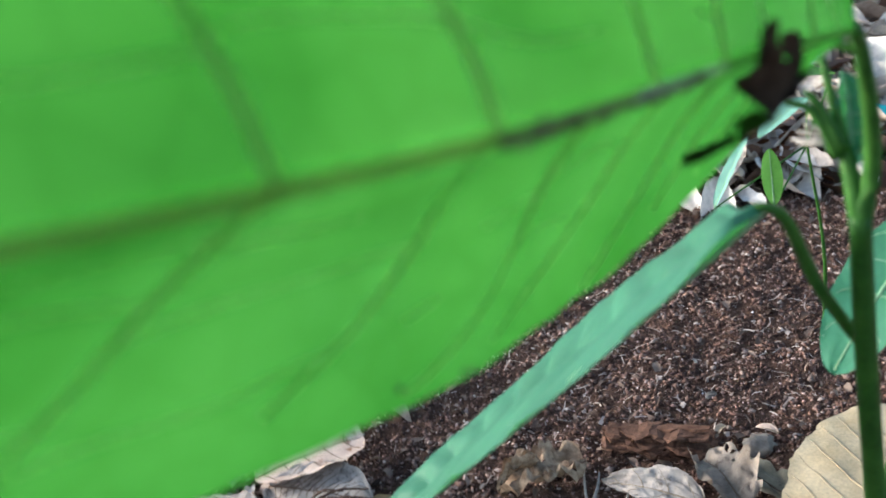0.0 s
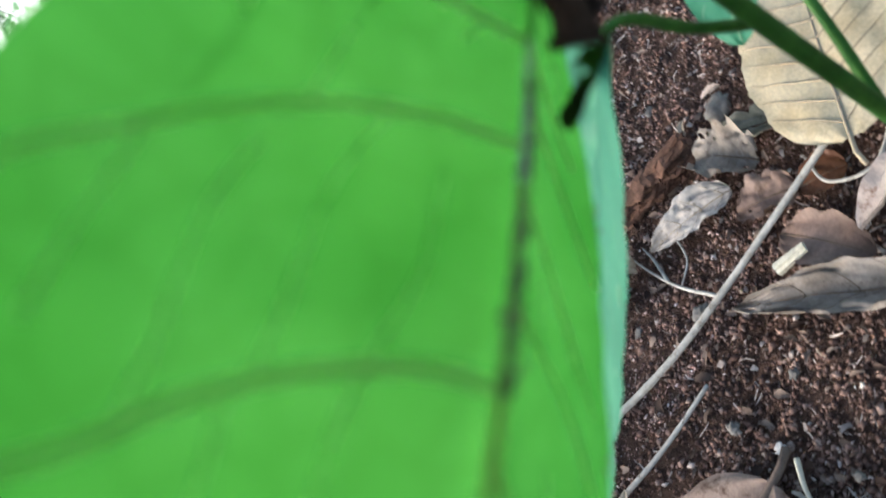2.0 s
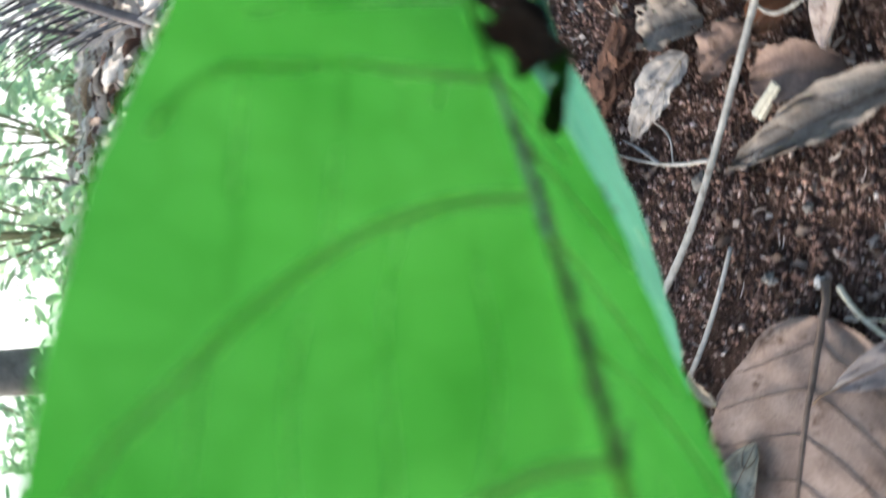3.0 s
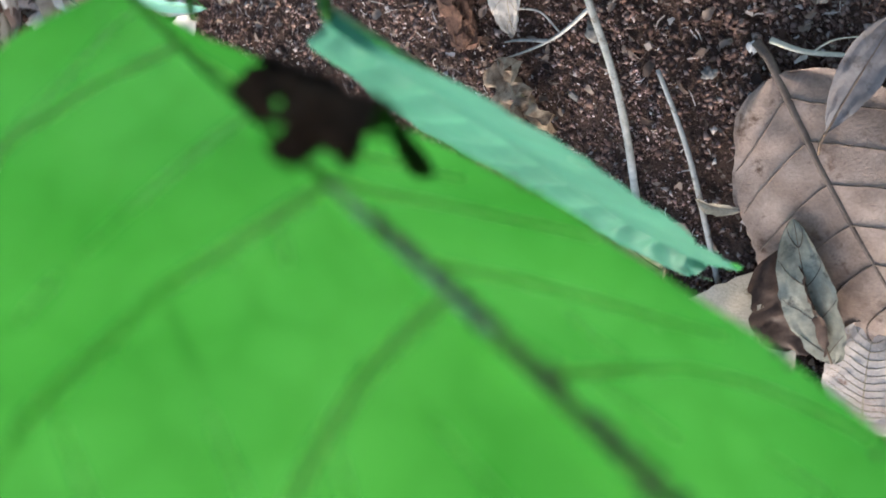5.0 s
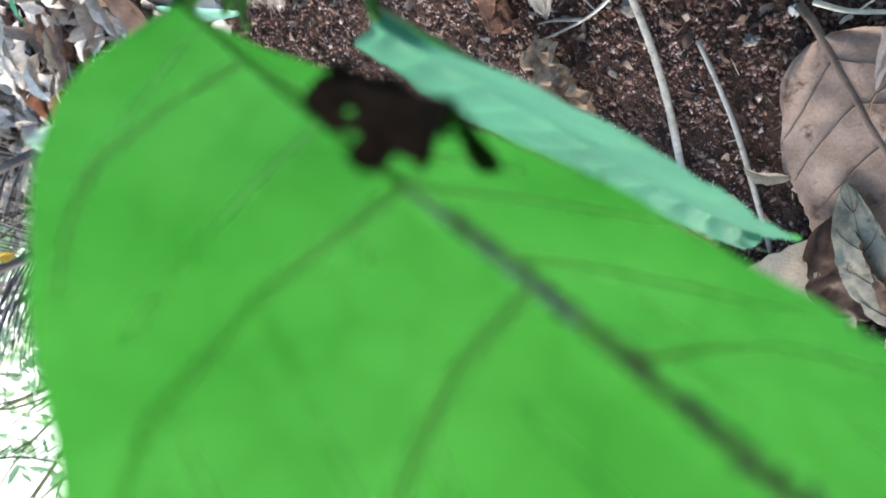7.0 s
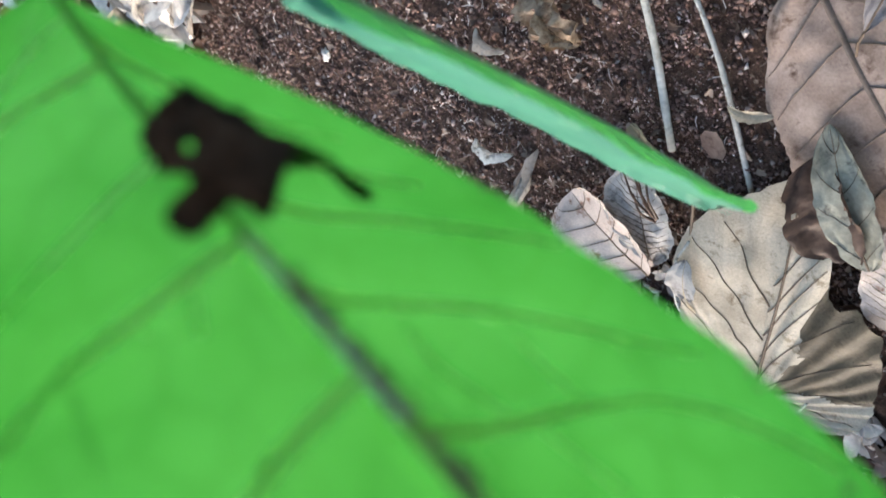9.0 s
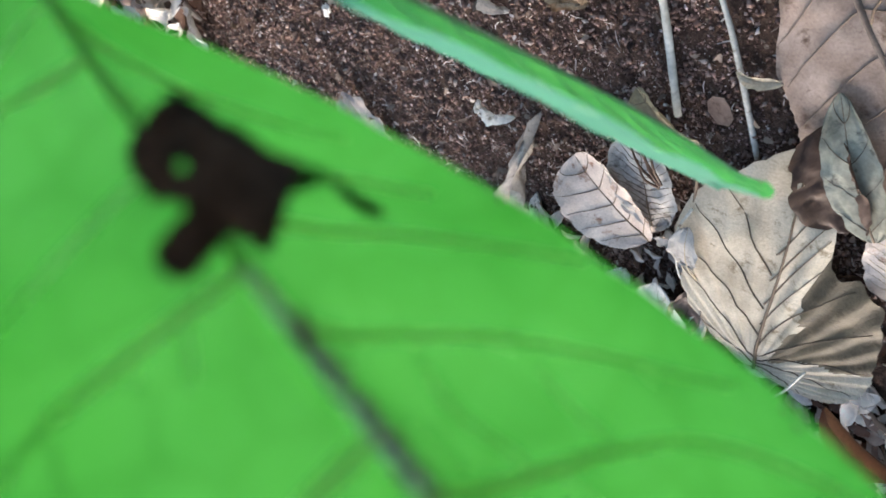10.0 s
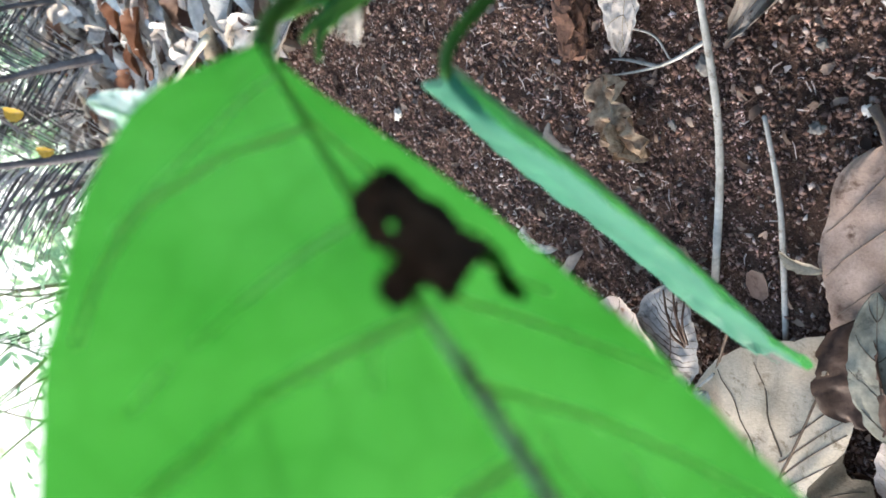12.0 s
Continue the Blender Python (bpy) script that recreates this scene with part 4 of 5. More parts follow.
# ---------------------------------------------------------------- sticks, stones and scraps
def stick(points, r0, r1, label, material=STICK, sides=9, name="stick", twigs=()):
    t = thing(name, Matrix.Translation(points[0]), label, name.replace("_", " "))
    o = Vector(points[0])
    n = 26
    line = [p - o for p in glide(points, n)]
    rad = [r * (1 + 0.12 * noise.noise((k * 0.8, r0 * 900, 1))) for k, r in enumerate(taper(r0, r1, n))]
    obj("shaft", *tube(line, rad, sides), material, t)
    for tw in twigs:
        q = [p - o for p in glide(tw, 12)]
        obj("side_twig", *tube(q, taper(r1 * 0.55, r1 * 0.22, 12), 6), material, t)
    return t


stick([(0.144, 0.336, 0.020), (0.026, 0.361, 0.011), (-0.042, 0.380, 0.008), (-0.126, 0.419, 0.004)], 0.0020, 0.0027, "long bleached grey bare stick lying on the soil",
      twigs=([(0.026, 0.361, 0.011), (0.021, 0.392, 0.008), (0.021, 0.423, 0.005), (0.025, 0.459, 0.004)], [(0.021, 0.409, 0.006), (0.030, 0.432, 0.004), (0.034, 0.447, 0.003)]))
stick([(-0.024, 0.341, 0.008), (-0.058, 0.346, 0.007), (-0.093, 0.354, 0.006), (-0.166, 0.377, 0.004)], 0.0013, 0.0020, "shorter grey brown stick on dark soil")
stick([(-0.033, 0.271, 0.008), (-0.045, 0.258, 0.007), (-0.055, 0.239, 0.006)], 0.0016, 0.0011, "short bleached white twig", WOODCHIP, name="twig",
      twigs=([(-0.047, 0.256, 0.007), (-0.045, 0.243, 0.006), (-0.049, 0.229, 0.005)],))
stick([(0.2205, 1.000, 0.078), (0.217, 1.14, 0.076), (0.210, 1.285, 0.072)], 0.0046, 0.004, "straight whitish dry stick on the litter", WOODCHIP)
stick([(0.162, 0.318, 0.010), (0.125, 0.309, 0.012), (0.110, 0.332, 0.010), (0.121, 0.357, 0.006)], 0.0013, 0.0009, "thin curved dry twig", STICK, name="twig")
stick([(0.053, 0.431, 0.006), (0.040, 0.405, 0.005), (0.022, 0.398, 0.004)], 0.0008, 0.0006, "hair thin dry stalk", STICK, name="twig")
stick([(-0.183, 0.422, 0.028), (-0.202, 0.446, 0.030), (-0.240, 0.469, 0.026), (-0.256, 0.463, 0.020)], 0.001, 0.0007, "thin looped pale stalk among dead leaves", STICK, name="twig")
stick([(-0.136, 0.386, 0.030), (-0.170, 0.413, 0.026), (-0.202, 0.440, 0.020)], 0.0012, 0.0009, "thin dark dry stalk among dead leaves", DARKRIB, name="twig")
for dx, dy, rise in ((0.0, 0.0, 0.0), (0.006, 0.004, 0.002), (-0.005, 0.005, 0.003), (0.002, -0.006, 0.001), (0.010, -0.002, 0.0)):
    stick([(-0.162 + dx * 0.3, 0.4370 + dy * 0.3, 0.030), (-0.146 + dx, 0.4340 + dy, 0.034 + rise), (-0.130 + dx * 1.6, 0.4320 + dy * 1.6, 0.030 + rise)], 0.0011, 0.0006, "short blackened dry stalk on dead leaves", UMBER, name="twig")
stick([(-0.320, 0.399, 0.030), (-0.348, 0.436, 0.030), (-0.372, 0.489, 0.025)], 0.0009, 0.0007, "thin pale stalk over the litter", STICK, name="twig")


def lump(name, m, size, material, label, category, seed, rough=0.25, flat=1.0):
    bm = bmesh.new()
    bmesh.ops.create_icosphere(bm, subdivisions=3, radius=1)
    for v in bm.verts:
        v.co *= 1 + rough * noise.noise(v.co * 1.7 + Vector((seed, 0, 0))) + rough * 0.4 * noise.noise(v.co * 5 + Vector((0, seed, 0)))
        v.co = Vector((v.co.x * size[0], v.co.y * size[1], v.co.z * size[2] * flat))
    me = bpy.data.meshes.new(name)
    bm.to_mesh(me)
    bm.free()
    me.materials.append(material)
    me.polygons.foreach_set("use_smooth", [True] * len(me.polygons))
    ob = new(name, me)
    ob.matrix_basis = m
    return tagged(ob, label, category)


for i, (x, y, r) in enumerate(((-0.0335, 0.2868, 0.0034), (0.0046, 0.3003, 0.0034), (-0.0388, 0.3174, 0.0044), (-0.025, 0.243, 0.003), (0.0115, 0.3777, 0.0062), (-0.018, 0.416, 0.004),
                               (0.131, 0.513, 0.004), (0.161, 0.439, 0.004), (0.055, 0.764, 0.006), (-0.060, 0.300, 0.0028))):
    lump("pebble", pose(x, y, r * 0.05, 0, 0, i * 40), (r, r * 0.75, r * 0.45), WHITE if i in (0, 7, 8) else STONE, "small rough pebble half sunk in the soil", "pebble", i * 2.7, 0.75)
lump("clay_lump", pose(0.142, 0.444, 0.003, 0, 0, 30), (0.012, 0.010, 0.006), STONE, "rounded grey lump of dry clay on the soil", "clay lump", 4.4, 0.4)
lump("stone", pose(0.518, 1.258, 0.03, 0, 0, 20), (0.055, 0.045, 0.04), STONE, "grey rounded stone among the litter", "stone", 9.1)
def flakes(name, m, length, width, layers, material, label, category, seed, rough=1.0):
    """A split, layered piece: thin slabs with broken ends, stacked."""
    rng = random.Random(seed)
    t = thing(name, m, label, category)
    for k in range(layers):
        verts, faces = [], []
        L, W, h = length * rng.uniform(0.45, 1.0), width * rng.uniform(0.35, 1.0), width * rng.uniform(0.05, 0.13)
        ox, oy, oz = rng.uniform(-0.5, 0.5) * (length - L), rng.uniform(-0.5, 0.5) * (width - W), width * 0.07 * k
        n, q0 = 14, len(verts)
        tilt = rng.gauss(0, 0.15)
        for i in range(n + 1):
            u = i / n
            w = W * 0.5 * (0.55 + 0.45 * math.sin(math.pi * u) ** 0.4) * (1 + rough * (0.8 * noise.noise((u * 6 + seed, k, 1)) + 0.5 * noise.noise((u * 15 + seed, k, 4))))
            x = L * (u - 0.5) + ox
            z = oz + tilt * x * 0.6 + rough * width * 0.18 * noise.noise((u * 4, k + seed, 3))
            c = oy + W * 0.25 * noise.noise((u * 3 + seed, k, 7))
            j1 = rough * 0.1 * W
            verts += [(x, c - w, z), (x + j1 * rng.gauss(0, 1), c - w * 0.8, z + h), (x, c + w * 0.2, z + h * rng.uniform(0.8, 1.6)), (x + j1 * rng.gauss(0, 1), c + w * 0.85, z + h * 0.8), (x, c + w, z)]
        for i in range(n):
            faces += [(q0 + i * 5 + j, q0 + i * 5 + j + 1, q0 + i * 5 + j + 6, q0 + i * 5 + j + 5) for j in range(4)]
        faces += [tuple(q0 + j for j in range(5)), tuple(q0 + n * 5 + j for j in range(5))[::-1]]
        obj("flake", verts, faces, material, t, smooth=False)
    return t


def splinter(m, size):
    """A split chip: a wedge with stepped, fibrous long sides."""
    verts, faces, n = [], [], 9
    for i in range(n + 1):
        u = i / n
        w = size[1] * (0.5 - 0.12 * u + 0.05 * noise.noise((u * 9, 1, 2)))
        h = size[2] * (1.0 - 0.45 * u + 0.12 * noise.noise((u * 7, 4, 2)))
        x = size[0] * (u - 0.5)
        verts += [(x, -w, 0), (x, -w * 0.96, h * 0.7), (x, -w * 0.3, h * 0.74), (x, -w * 0.28, h), (x, w * 0.5, h * 1.04), (x, w * 0.54, h * 0.85), (x, w, h * 0.8), (x, w * 1.04, 0)]
    for i in range(n):
        faces += [(i * 8 + j, (i + 1) * 8 + j, (i + 1) * 8 + (j + 1) % 8, i * 8 + (j + 1) % 8) for j in range(8)]
    faces += [tuple(range(7, -1, -1)), tuple(n * 8 + j for j in range(8))]
    ob = obj("wood_chip", verts, faces, WOODCHIP, smooth=False)
    ob.matrix_basis = m
    tagged(ob, "pale split wood chip on a dead leaf", "wood chip")


flakes("bark_piece", pose(0.076, 0.458, 0.003, 0, 0, -25), 0.076, 0.018, 15, BARK, "flaky reddish brown piece of bark on the soil", "bark", 3)
flakes("bark_piece", pose(0.112, 0.452, 0.003, 0, 0, 70), 0.026, 0.012, 4, BARK, "small reddish brown bark flake on the soil", "bark", 5)
flakes("bark_piece", pose(0.030, 0.372, 0.003, 0, 0, 40), 0.012, 0.005, 2, BARK, "tiny rust brown bark chip on the soil", "bark", 8)
splinter(pose(0.0612, 0.3235, 0.0165, 0, -12, -34), (0.021, 0.0078, 0.0045))
flakes("bark_piece", pose(-0.0085, 0.3535, 0.002, 0, 0, 60), 0.014, 0.004, 3, BARK, "small golden brown bark splinter on the soil", "bark", 14)


def shard():
    """A flat, straight-edged piece of leaf."""
    rng = random.Random(4)
    m = pose(-0.128, 0.385, 0.0045, 4, -3, 0)
    ring = [(0.0125 * rng.uniform(0.75, 1.05) * math.cos(k * 0.785), 0.0095 * rng.uniform(0.75, 1.05) * math.sin(k * 0.785)) for k in range(8)]
    verts = [(x, y, 0.0007) for x, y in ring] + [(x, y, 0.0) for x, y in ring]
    faces = [tuple(range(8)), tuple(range(15, 7, -1))] + [(k, k + 8, (k + 1) % 8 + 8, (k + 1) % 8) for k in range(8)]
    ob = obj("leaf_scrap", verts, faces, BROWN, smooth=False)
    ob.matrix_basis = m
    tagged(ob, "small flat mauve scrap of dead leaf on the soil", "leaf scrap")


shard()
lump("plastic_scrap", pose(0.462, 0.915, 0.042, 20, 0, 60), (0.009, 0.024, 0.006), PLASTIC, "bright turquoise plastic scrap in the litter", "litter", 8.8, 0.35)


# ---------------------------------------------------------------- the sapling
sapling = thing("sapling", pose(0.110, 0.216, 0.0), "young broad-leaved green sapling with arching leaf stalks", "sapling")
ROOT = Vector((0.110, 0.216, 0.0))


def rel(points):
    return [Vector(p) - ROOT for p in points]


def limb(name, points, r0, r1, n=20, material=STEM, parent=None, label=""):
    return obj(name, *tube(rel(glide(points, n)), taper(r0, r1, n), 10), material, parent or sapling, label)


limb("stem", [(0.110, 0.216, -0.02), (0.094, 0.188, 0.11), (0.0785, 0.161, 0.211), (0.0655, 0.1405, 0.29), (0.0612, 0.1332, 0.320)], 0.0031, 0.0018, 30)


def big_leaf():
    b = Blade([(0.0534, 0.1186, 0.3566), (0.0015, 0.0572, 0.3744), (0.0249, 0.0873, 0.3550), (-0.1190, -0.0596, 0.4134)], -0.0289, 0.315, 0.272,
              (-1.3413, 0.2071), (2.7884, 0.3432), -0.3684, -0.8849, 0.9451)
    b.rim = ((0, 1.036), (0.03, 1.077), (0.06, 1.065), (0.1, 1.071), (0.15, 1.079), (0.2, 1.097), (0.26, 1.076), (0.33, 1.098), (0.4, 1.140), (0.48, 1.154), (0.57, 1.153), (0.7, 1.120), (1, 1.078))
    b.rim_r = ((0, 0.760), (0.03, 0.745), (0.06, 0.787), (0.1, 0.816), (0.15, 0.812), (0.2, 0.818), (0.26, 0.839), (0.33, 0.852), (0.4, 0.843), (0.48, 0.781), (0.57, 0.798), (0.7, 0.718), (1, 0.676))
    b.p = [q - ROOT for q in b.p]
    ob = obj("blade", *b.mesh(80, 14, 0.0007), BLADE, sapling, "broad bright green blade lit from behind")
    n = 60
    under = lambda p: Vector((0.62, -0.72, -0.1))
    for lo, hi, r, look_of, name in ((0.0, 0.245, 0.00050, RIB, "midrib"), (0.245, 0.385, 0.00052, STREAK, "grey_streak"), (0.385, 0.512, 0.00052, RIB_BEADED, "midrib"), (0.512, 0.99, 0.00052, RIB_TIP, "midrib")):
        obj(name, *ridge([b.at(lo + (hi - lo) * k / (n - 1), 0.001, 0) for k in range(n)], [r * (1 + 0.10 * noise.noise((k * 0.35, lo * 9, 2))) for k in range(n)], under), look_of, ob, "rough grey streak on the midrib" if name == "grey_streak" else "")
    # side veins as (across, along) knots: they leave the rib almost square and bend to the tip near the margin
    bend = ((0.0, 0.0), (0.2, 0.005), (0.4, 0.018), (0.6, 0.040), (0.75, 0.062), (0.88, 0.092))
    own = {(-1, 0.078): ((0.0, 0.078), (0.28, 0.077), (0.48, 0.080), (0.62, 0.090), (0.77, 0.102), (0.85, 0.125), (0.90, 0.150), (0.93, 0.190)),
           (-1, 0.243): ((0.0, 0.243), (0.2, 0.242), (0.35, 0.244), (0.52, 0.252), (0.65, 0.268), (0.77, 0.283), (0.85, 0.298), (0.91, 0.325), (0.94, 0.360)),
           (-1, 0.352): ((0.0, 0.352), (0.2, 0.356), (0.37, 0.373), (0.49, 0.392), (0.6, 0.417), (0.7, 0.445), (0.78, 0.472), (0.85, 0.495), (0.91, 0.516), (0.95, 0.545)),
           (-1, 0.508): ((0.0, 0.508), (0.15, 0.510), (0.3, 0.522), (0.45, 0.540), (0.57, 0.560), (0.65, 0.577), (0.73, 0.590), (0.8, 0.602), (0.88, 0.620), (0.93, 0.645)),
           (1, 0.175): ((0.0, 0.175), (0.4, 0.188), (0.55, 0.199), (0.7, 0.212), (0.83, 0.238), (0.92, 0.265), (0.97, 0.285)),
           (1, 0.270): ((0.0, 0.270), (0.3, 0.278), (0.45, 0.282), (0.6, 0.295), (0.7, 0.313), (0.8, 0.342), (0.88, 0.375), (0.95, 0.405)),
           (1, 0.380): ((0.0, 0.380), (0.45, 0.386), (0.62, 0.393), (0.72, 0.402), (0.8, 0.413), (0.87, 0.436), (0.92, 0.465), (0.96, 0.495)),
           (1, 0.495): ((0.0, 0.495), (0.45, 0.501), (0.6, 0.512), (0.72, 0.530), (0.78, 0.545), (0.88, 0.580))}
    side_veins = {}
    for side, starts in ((-1, (0.03, 0.078, 0.16, 0.243, 0.352, 0.508, 0.61, 0.71, 0.82)), (1, (0.04, 0.10, 0.175, 0.270, 0.380, 0.495, 0.60, 0.70, 0.80))):
        for s0 in starts:
            knots = own.get((side, s0)) or tuple((v, s0 + d) for v, d in bend)
            side_veins[side, s0] = knots
            faint = side < 0 and s0 in (0.03, 0.16)
            thick = (0.5 if faint else 1.0) * (0.85 if side > 0 else 1.0)
            path = glide([(v, q, 0) for v, q in knots], 26)
            obj("vein", *ridge([b.at(q.y, side * max(q.x, 0.002), 0) for q in path], taper(0.00052 * thick, 0.00022 * thick, 26), under), FINEVEIN if faint else VEIN, ob)
    # a ladder of fine cross veins between neighbouring side veins
    rng = random.Random(8)
    for side, lo in ((-1, 0.22), (1, 0.3)):
        starts = sorted(s0 for sd, s0 in side_veins if sd == side)
        for s0, s1 in zip(starts, starts[1:]):
            if s0 < 0.2:
                continue
            v = lo * rng.uniform(0.7, 1.2)
            while v < 0.86:
                w = min(0.92, v + rng.uniform(-0.03, 0.09))
                a, c = curve(side_veins[side, s0], v), curve(side_veins[side, s1], w)
                stop = 1.0 if rng.random() < 0.75 else rng.uniform(0.45, 0.7)
                kink = rng.uniform(-0.05, 0.05)
                pts = [b.at(a + (c - a) * q, side * (v + (w - v) * q + kink * math.sin(math.pi * q) + 0.012 * math.sin(7 * q + v * 30)), 0) for q in (stop * k / 11 for k in range(12))]
                obj("vein", *ridge(pts, [0.00013 * (0.75 + 0.25 * math.cos(2 * math.pi * k / 11)) for k in range(12)], under, 4), FINEVEIN, ob)
                v += rng.uniform(0.15, 0.28)
    rng = random.Random(3)
    verts, faces = [], []
    for _ in range(150):
        s = 0.27 + 0.24 * rng.random()
        p = b.at(s, rng.uniform(0.012, 0.035), 0) + Vector((rng.gauss(0, 0.0003), rng.gauss(-0.0006, 0.0003), rng.gauss(-0.0002, 0.0003)))
        k = len(verts)
        r = rng.uniform(0.00020, 0.00048)
        verts += [p + Vector(v) * r for v in ICO_V]
        faces += [tuple(k + i for i in f) for f in ICO_F]
    for s0, v0 in ((0.205, 0.985), (0.215, 0.975), (0.225, 0.99), (0.43, 0.98), (0.44, 0.97), (0.50, 0.93)):
        p = b.at(s0, v0, 0) + Vector((0.0002, -0.0005, -0.0001))
        obj("speck", [p + Vector(q) * 0.00035 for q in ICO_V], ICO_F, GRAINS, ob)
    tagged(obj("grain_crust", verts, faces, GRAINS, ob, "tiny dark brown grains crowded on the midrib"), kind="stuff")
    return b


big_leaf()
limb("petiole", [(0.0617, 0.1338, 0.318), (0.0634, 0.1337, 0.3289), (0.0613, 0.1301, 0.3406), (0.0581, 0.1255, 0.3493), (0.0556, 0.1217, 0.3541), (0.0533, 0.1183, 0.3570)], 0.0016, 0.0010, 24, label="arched green leaf stalk")


def narrow_leaf():
    b = Blade([(0.0455, 0.1350, 0.3243), (0.0074, 0.1529, 0.2829), (-0.0250, 0.1793, 0.2410), (-0.0485, 0.1645, 0.2390)], -0.0350, 0.366, 0.663,
              (-0.1922, 0.2124), (-0.4129, -0.2564), 0.1029, 0.2615, 0.9451)
    b.rim = ((0, 0.206), (0.03, 0.389), (0.06, 0.779), (0.1, 0.839), (0.15, 0.909), (0.2, 0.975), (0.26, 1.104), (0.33, 1.164), (0.4, 1.266), (0.48, 1.207), (0.57, 1.120), (0.7, 0.946), (1, 0.750))
    b.rim_r = ((0, 1.220), (0.03, 1.031), (0.06, 0.900), (0.1, 0.905), (0.15, 0.933), (0.2, 0.932), (0.26, 1.002), (0.33, 0.964), (0.4, 0.987), (0.48, 1.016), (0.57, 1.039), (0.7, 1.031), (1, 1.010))
    b.p = [q - ROOT for q in b.p]
    ob = obj("blade", *b.mesh(150, 12, 0.0006, 0.02, 0.0020, 0.92), BLADE_PALE, sapling, "drooping blue-green waxy blade seen on its upper face")
    n = 30
    obj("midrib", *tube([b.at(0.905 * k / (n - 1), 0, 0) for k in range(n)], taper(0.0008, 0.0004, n), 6), RIB_PALE, ob)
    for k in range(10):
        for side in (-1, 1):
            s0 = 0.08 + 0.085 * k
            line = [b.at(s0 + 0.07 * q + 0.05 * q ** 4, side * 0.93 * q, 0.0001) for q in (i / 15 for i in range(16))]
            obj("vein", *tube(line, taper(0.00020, 0.0001, 16), 5), RIB_PALE, ob)


narrow_leaf()
limb("petiole", [(0.0687, 0.1490, 0.2831), (0.0630, 0.1450, 0.2925), (0.0561, 0.1403, 0.3050), (0.0510, 0.1362, 0.3175), (0.0484, 0.1345, 0.3227), (0.0462, 0.1341, 0.3248), (0.0443, 0.1344, 0.3251), (0.0420, 0.1352, 0.3232)], 0.0014, 0.0008, 28, label="thin arched green leaf stalk")


def side_leaf(base, mid, tip, width, material, label, a=0.5, b=0.5, lean=0.25, rib=RIB_PALE):
    p0, p1, p2 = Vector(base), Vector(mid), Vector(tip)
    bl = Blade([p0 - ROOT, p0.lerp(p1, 0.8) - ROOT, p1.lerp(p2, 0.2) - ROOT, p2 - ROOT], width, a, b, (lean, 0), (lean, 0), 0.1, 0.1)
    ob = obj("blade", *bl.mesh(30, 6, 0.0008), material, sapling, label)
    obj("midrib", *tube([bl.at(0.98 * k / 15, 0, 0) for k in range(16)], taper(0.0007, 0.0003, 16), 6), rib, ob)
    for s0 in (0.15, 0.35, 0.55, 0.75):
        for side in (-1, 1):
            obj("vein", *tube(bl.line(s0, side * 0.9, 0.12), taper(0.00025, 0.0001, 16), 5), rib, ob)


side_leaf((0.1210, 0.2136, 0.2757), (0.1010, 0.2040, 0.2610), (0.0815, 0.1925, 0.2430), 0.0130, BLADE_PALE, "blue-green lower blade behind the stem", 0.36, 0.50, 0.05)
limb("petiole", [(0.0770, 0.1585, 0.222), (0.0920, 0.172, 0.250), (0.112, 0.200, 0.274), (0.1210, 0.2136, 0.2757)], 0.0016, 0.0010)
side_leaf((0.0499, 0.1808, 0.3500), (0.0571, 0.1874, 0.3569), (0.0644, 0.1940, 0.3639), 0.0062, YOUNG_SHEEN, "young pale blue-green blade behind the broad leaf", 0.5, 0.7, -0.25)
limb("petiole", [(0.0560, 0.1228, 0.3525), (0.0478, 0.1300, 0.3560), (0.0440, 0.1560, 0.3560), (0.0499, 0.1808, 0.3500)], 0.0007, 0.0005)
limb("bud", [(0.0617, 0.1338, 0.317), (0.0614, 0.1370, 0.326), (0.0611, 0.1398, 0.3335), (0.0598, 0.1441, 0.3462)], 0.0019, 0.0006, 16, label="folded green shoot tip")
limb("bud_scale", [(0.0597, 0.1382, 0.3300), (0.0564, 0.1407, 0.3384), (0.0525, 0.1412, 0.3405)], 0.0011, 0.0004, 10, label="slender green scale beside the shoot tip")
limb("bud_scale", [(0.0605, 0.1380, 0.3310), (0.0575, 0.1410, 0.3395), (0.0559, 0.1420, 0.3417)], 0.0012, 0.0004, 10)
side_leaf((0.0614, 0.1375, 0.3270), (0.0640, 0.1420, 0.3350), (0.0635, 0.1445, 0.3430), 0.0045, BLADE_PALE, "small folded teal blade beside the shoot tip", 0.6, 0.7, 0.6)


for k, (dx, dz) in enumerate(((-0.0040, 0.0042), (-0.0052, 0.0030), (-0.0030, 0.0052), (-0.0058, 0.0014), (-0.0046, 0.0002))):
    limb("bract", [(0.0590, 0.1392, 0.3322), (0.0590 + dx * 0.5, 0.1396, 0.3325 + dz * 0.65), (0.0590 + dx, 0.1402 + 0.0005 * k, 0.3322 + dz)], 0.00045, 0.0002, 8, WHITE, label="thin whitish bract at the shoot tip")


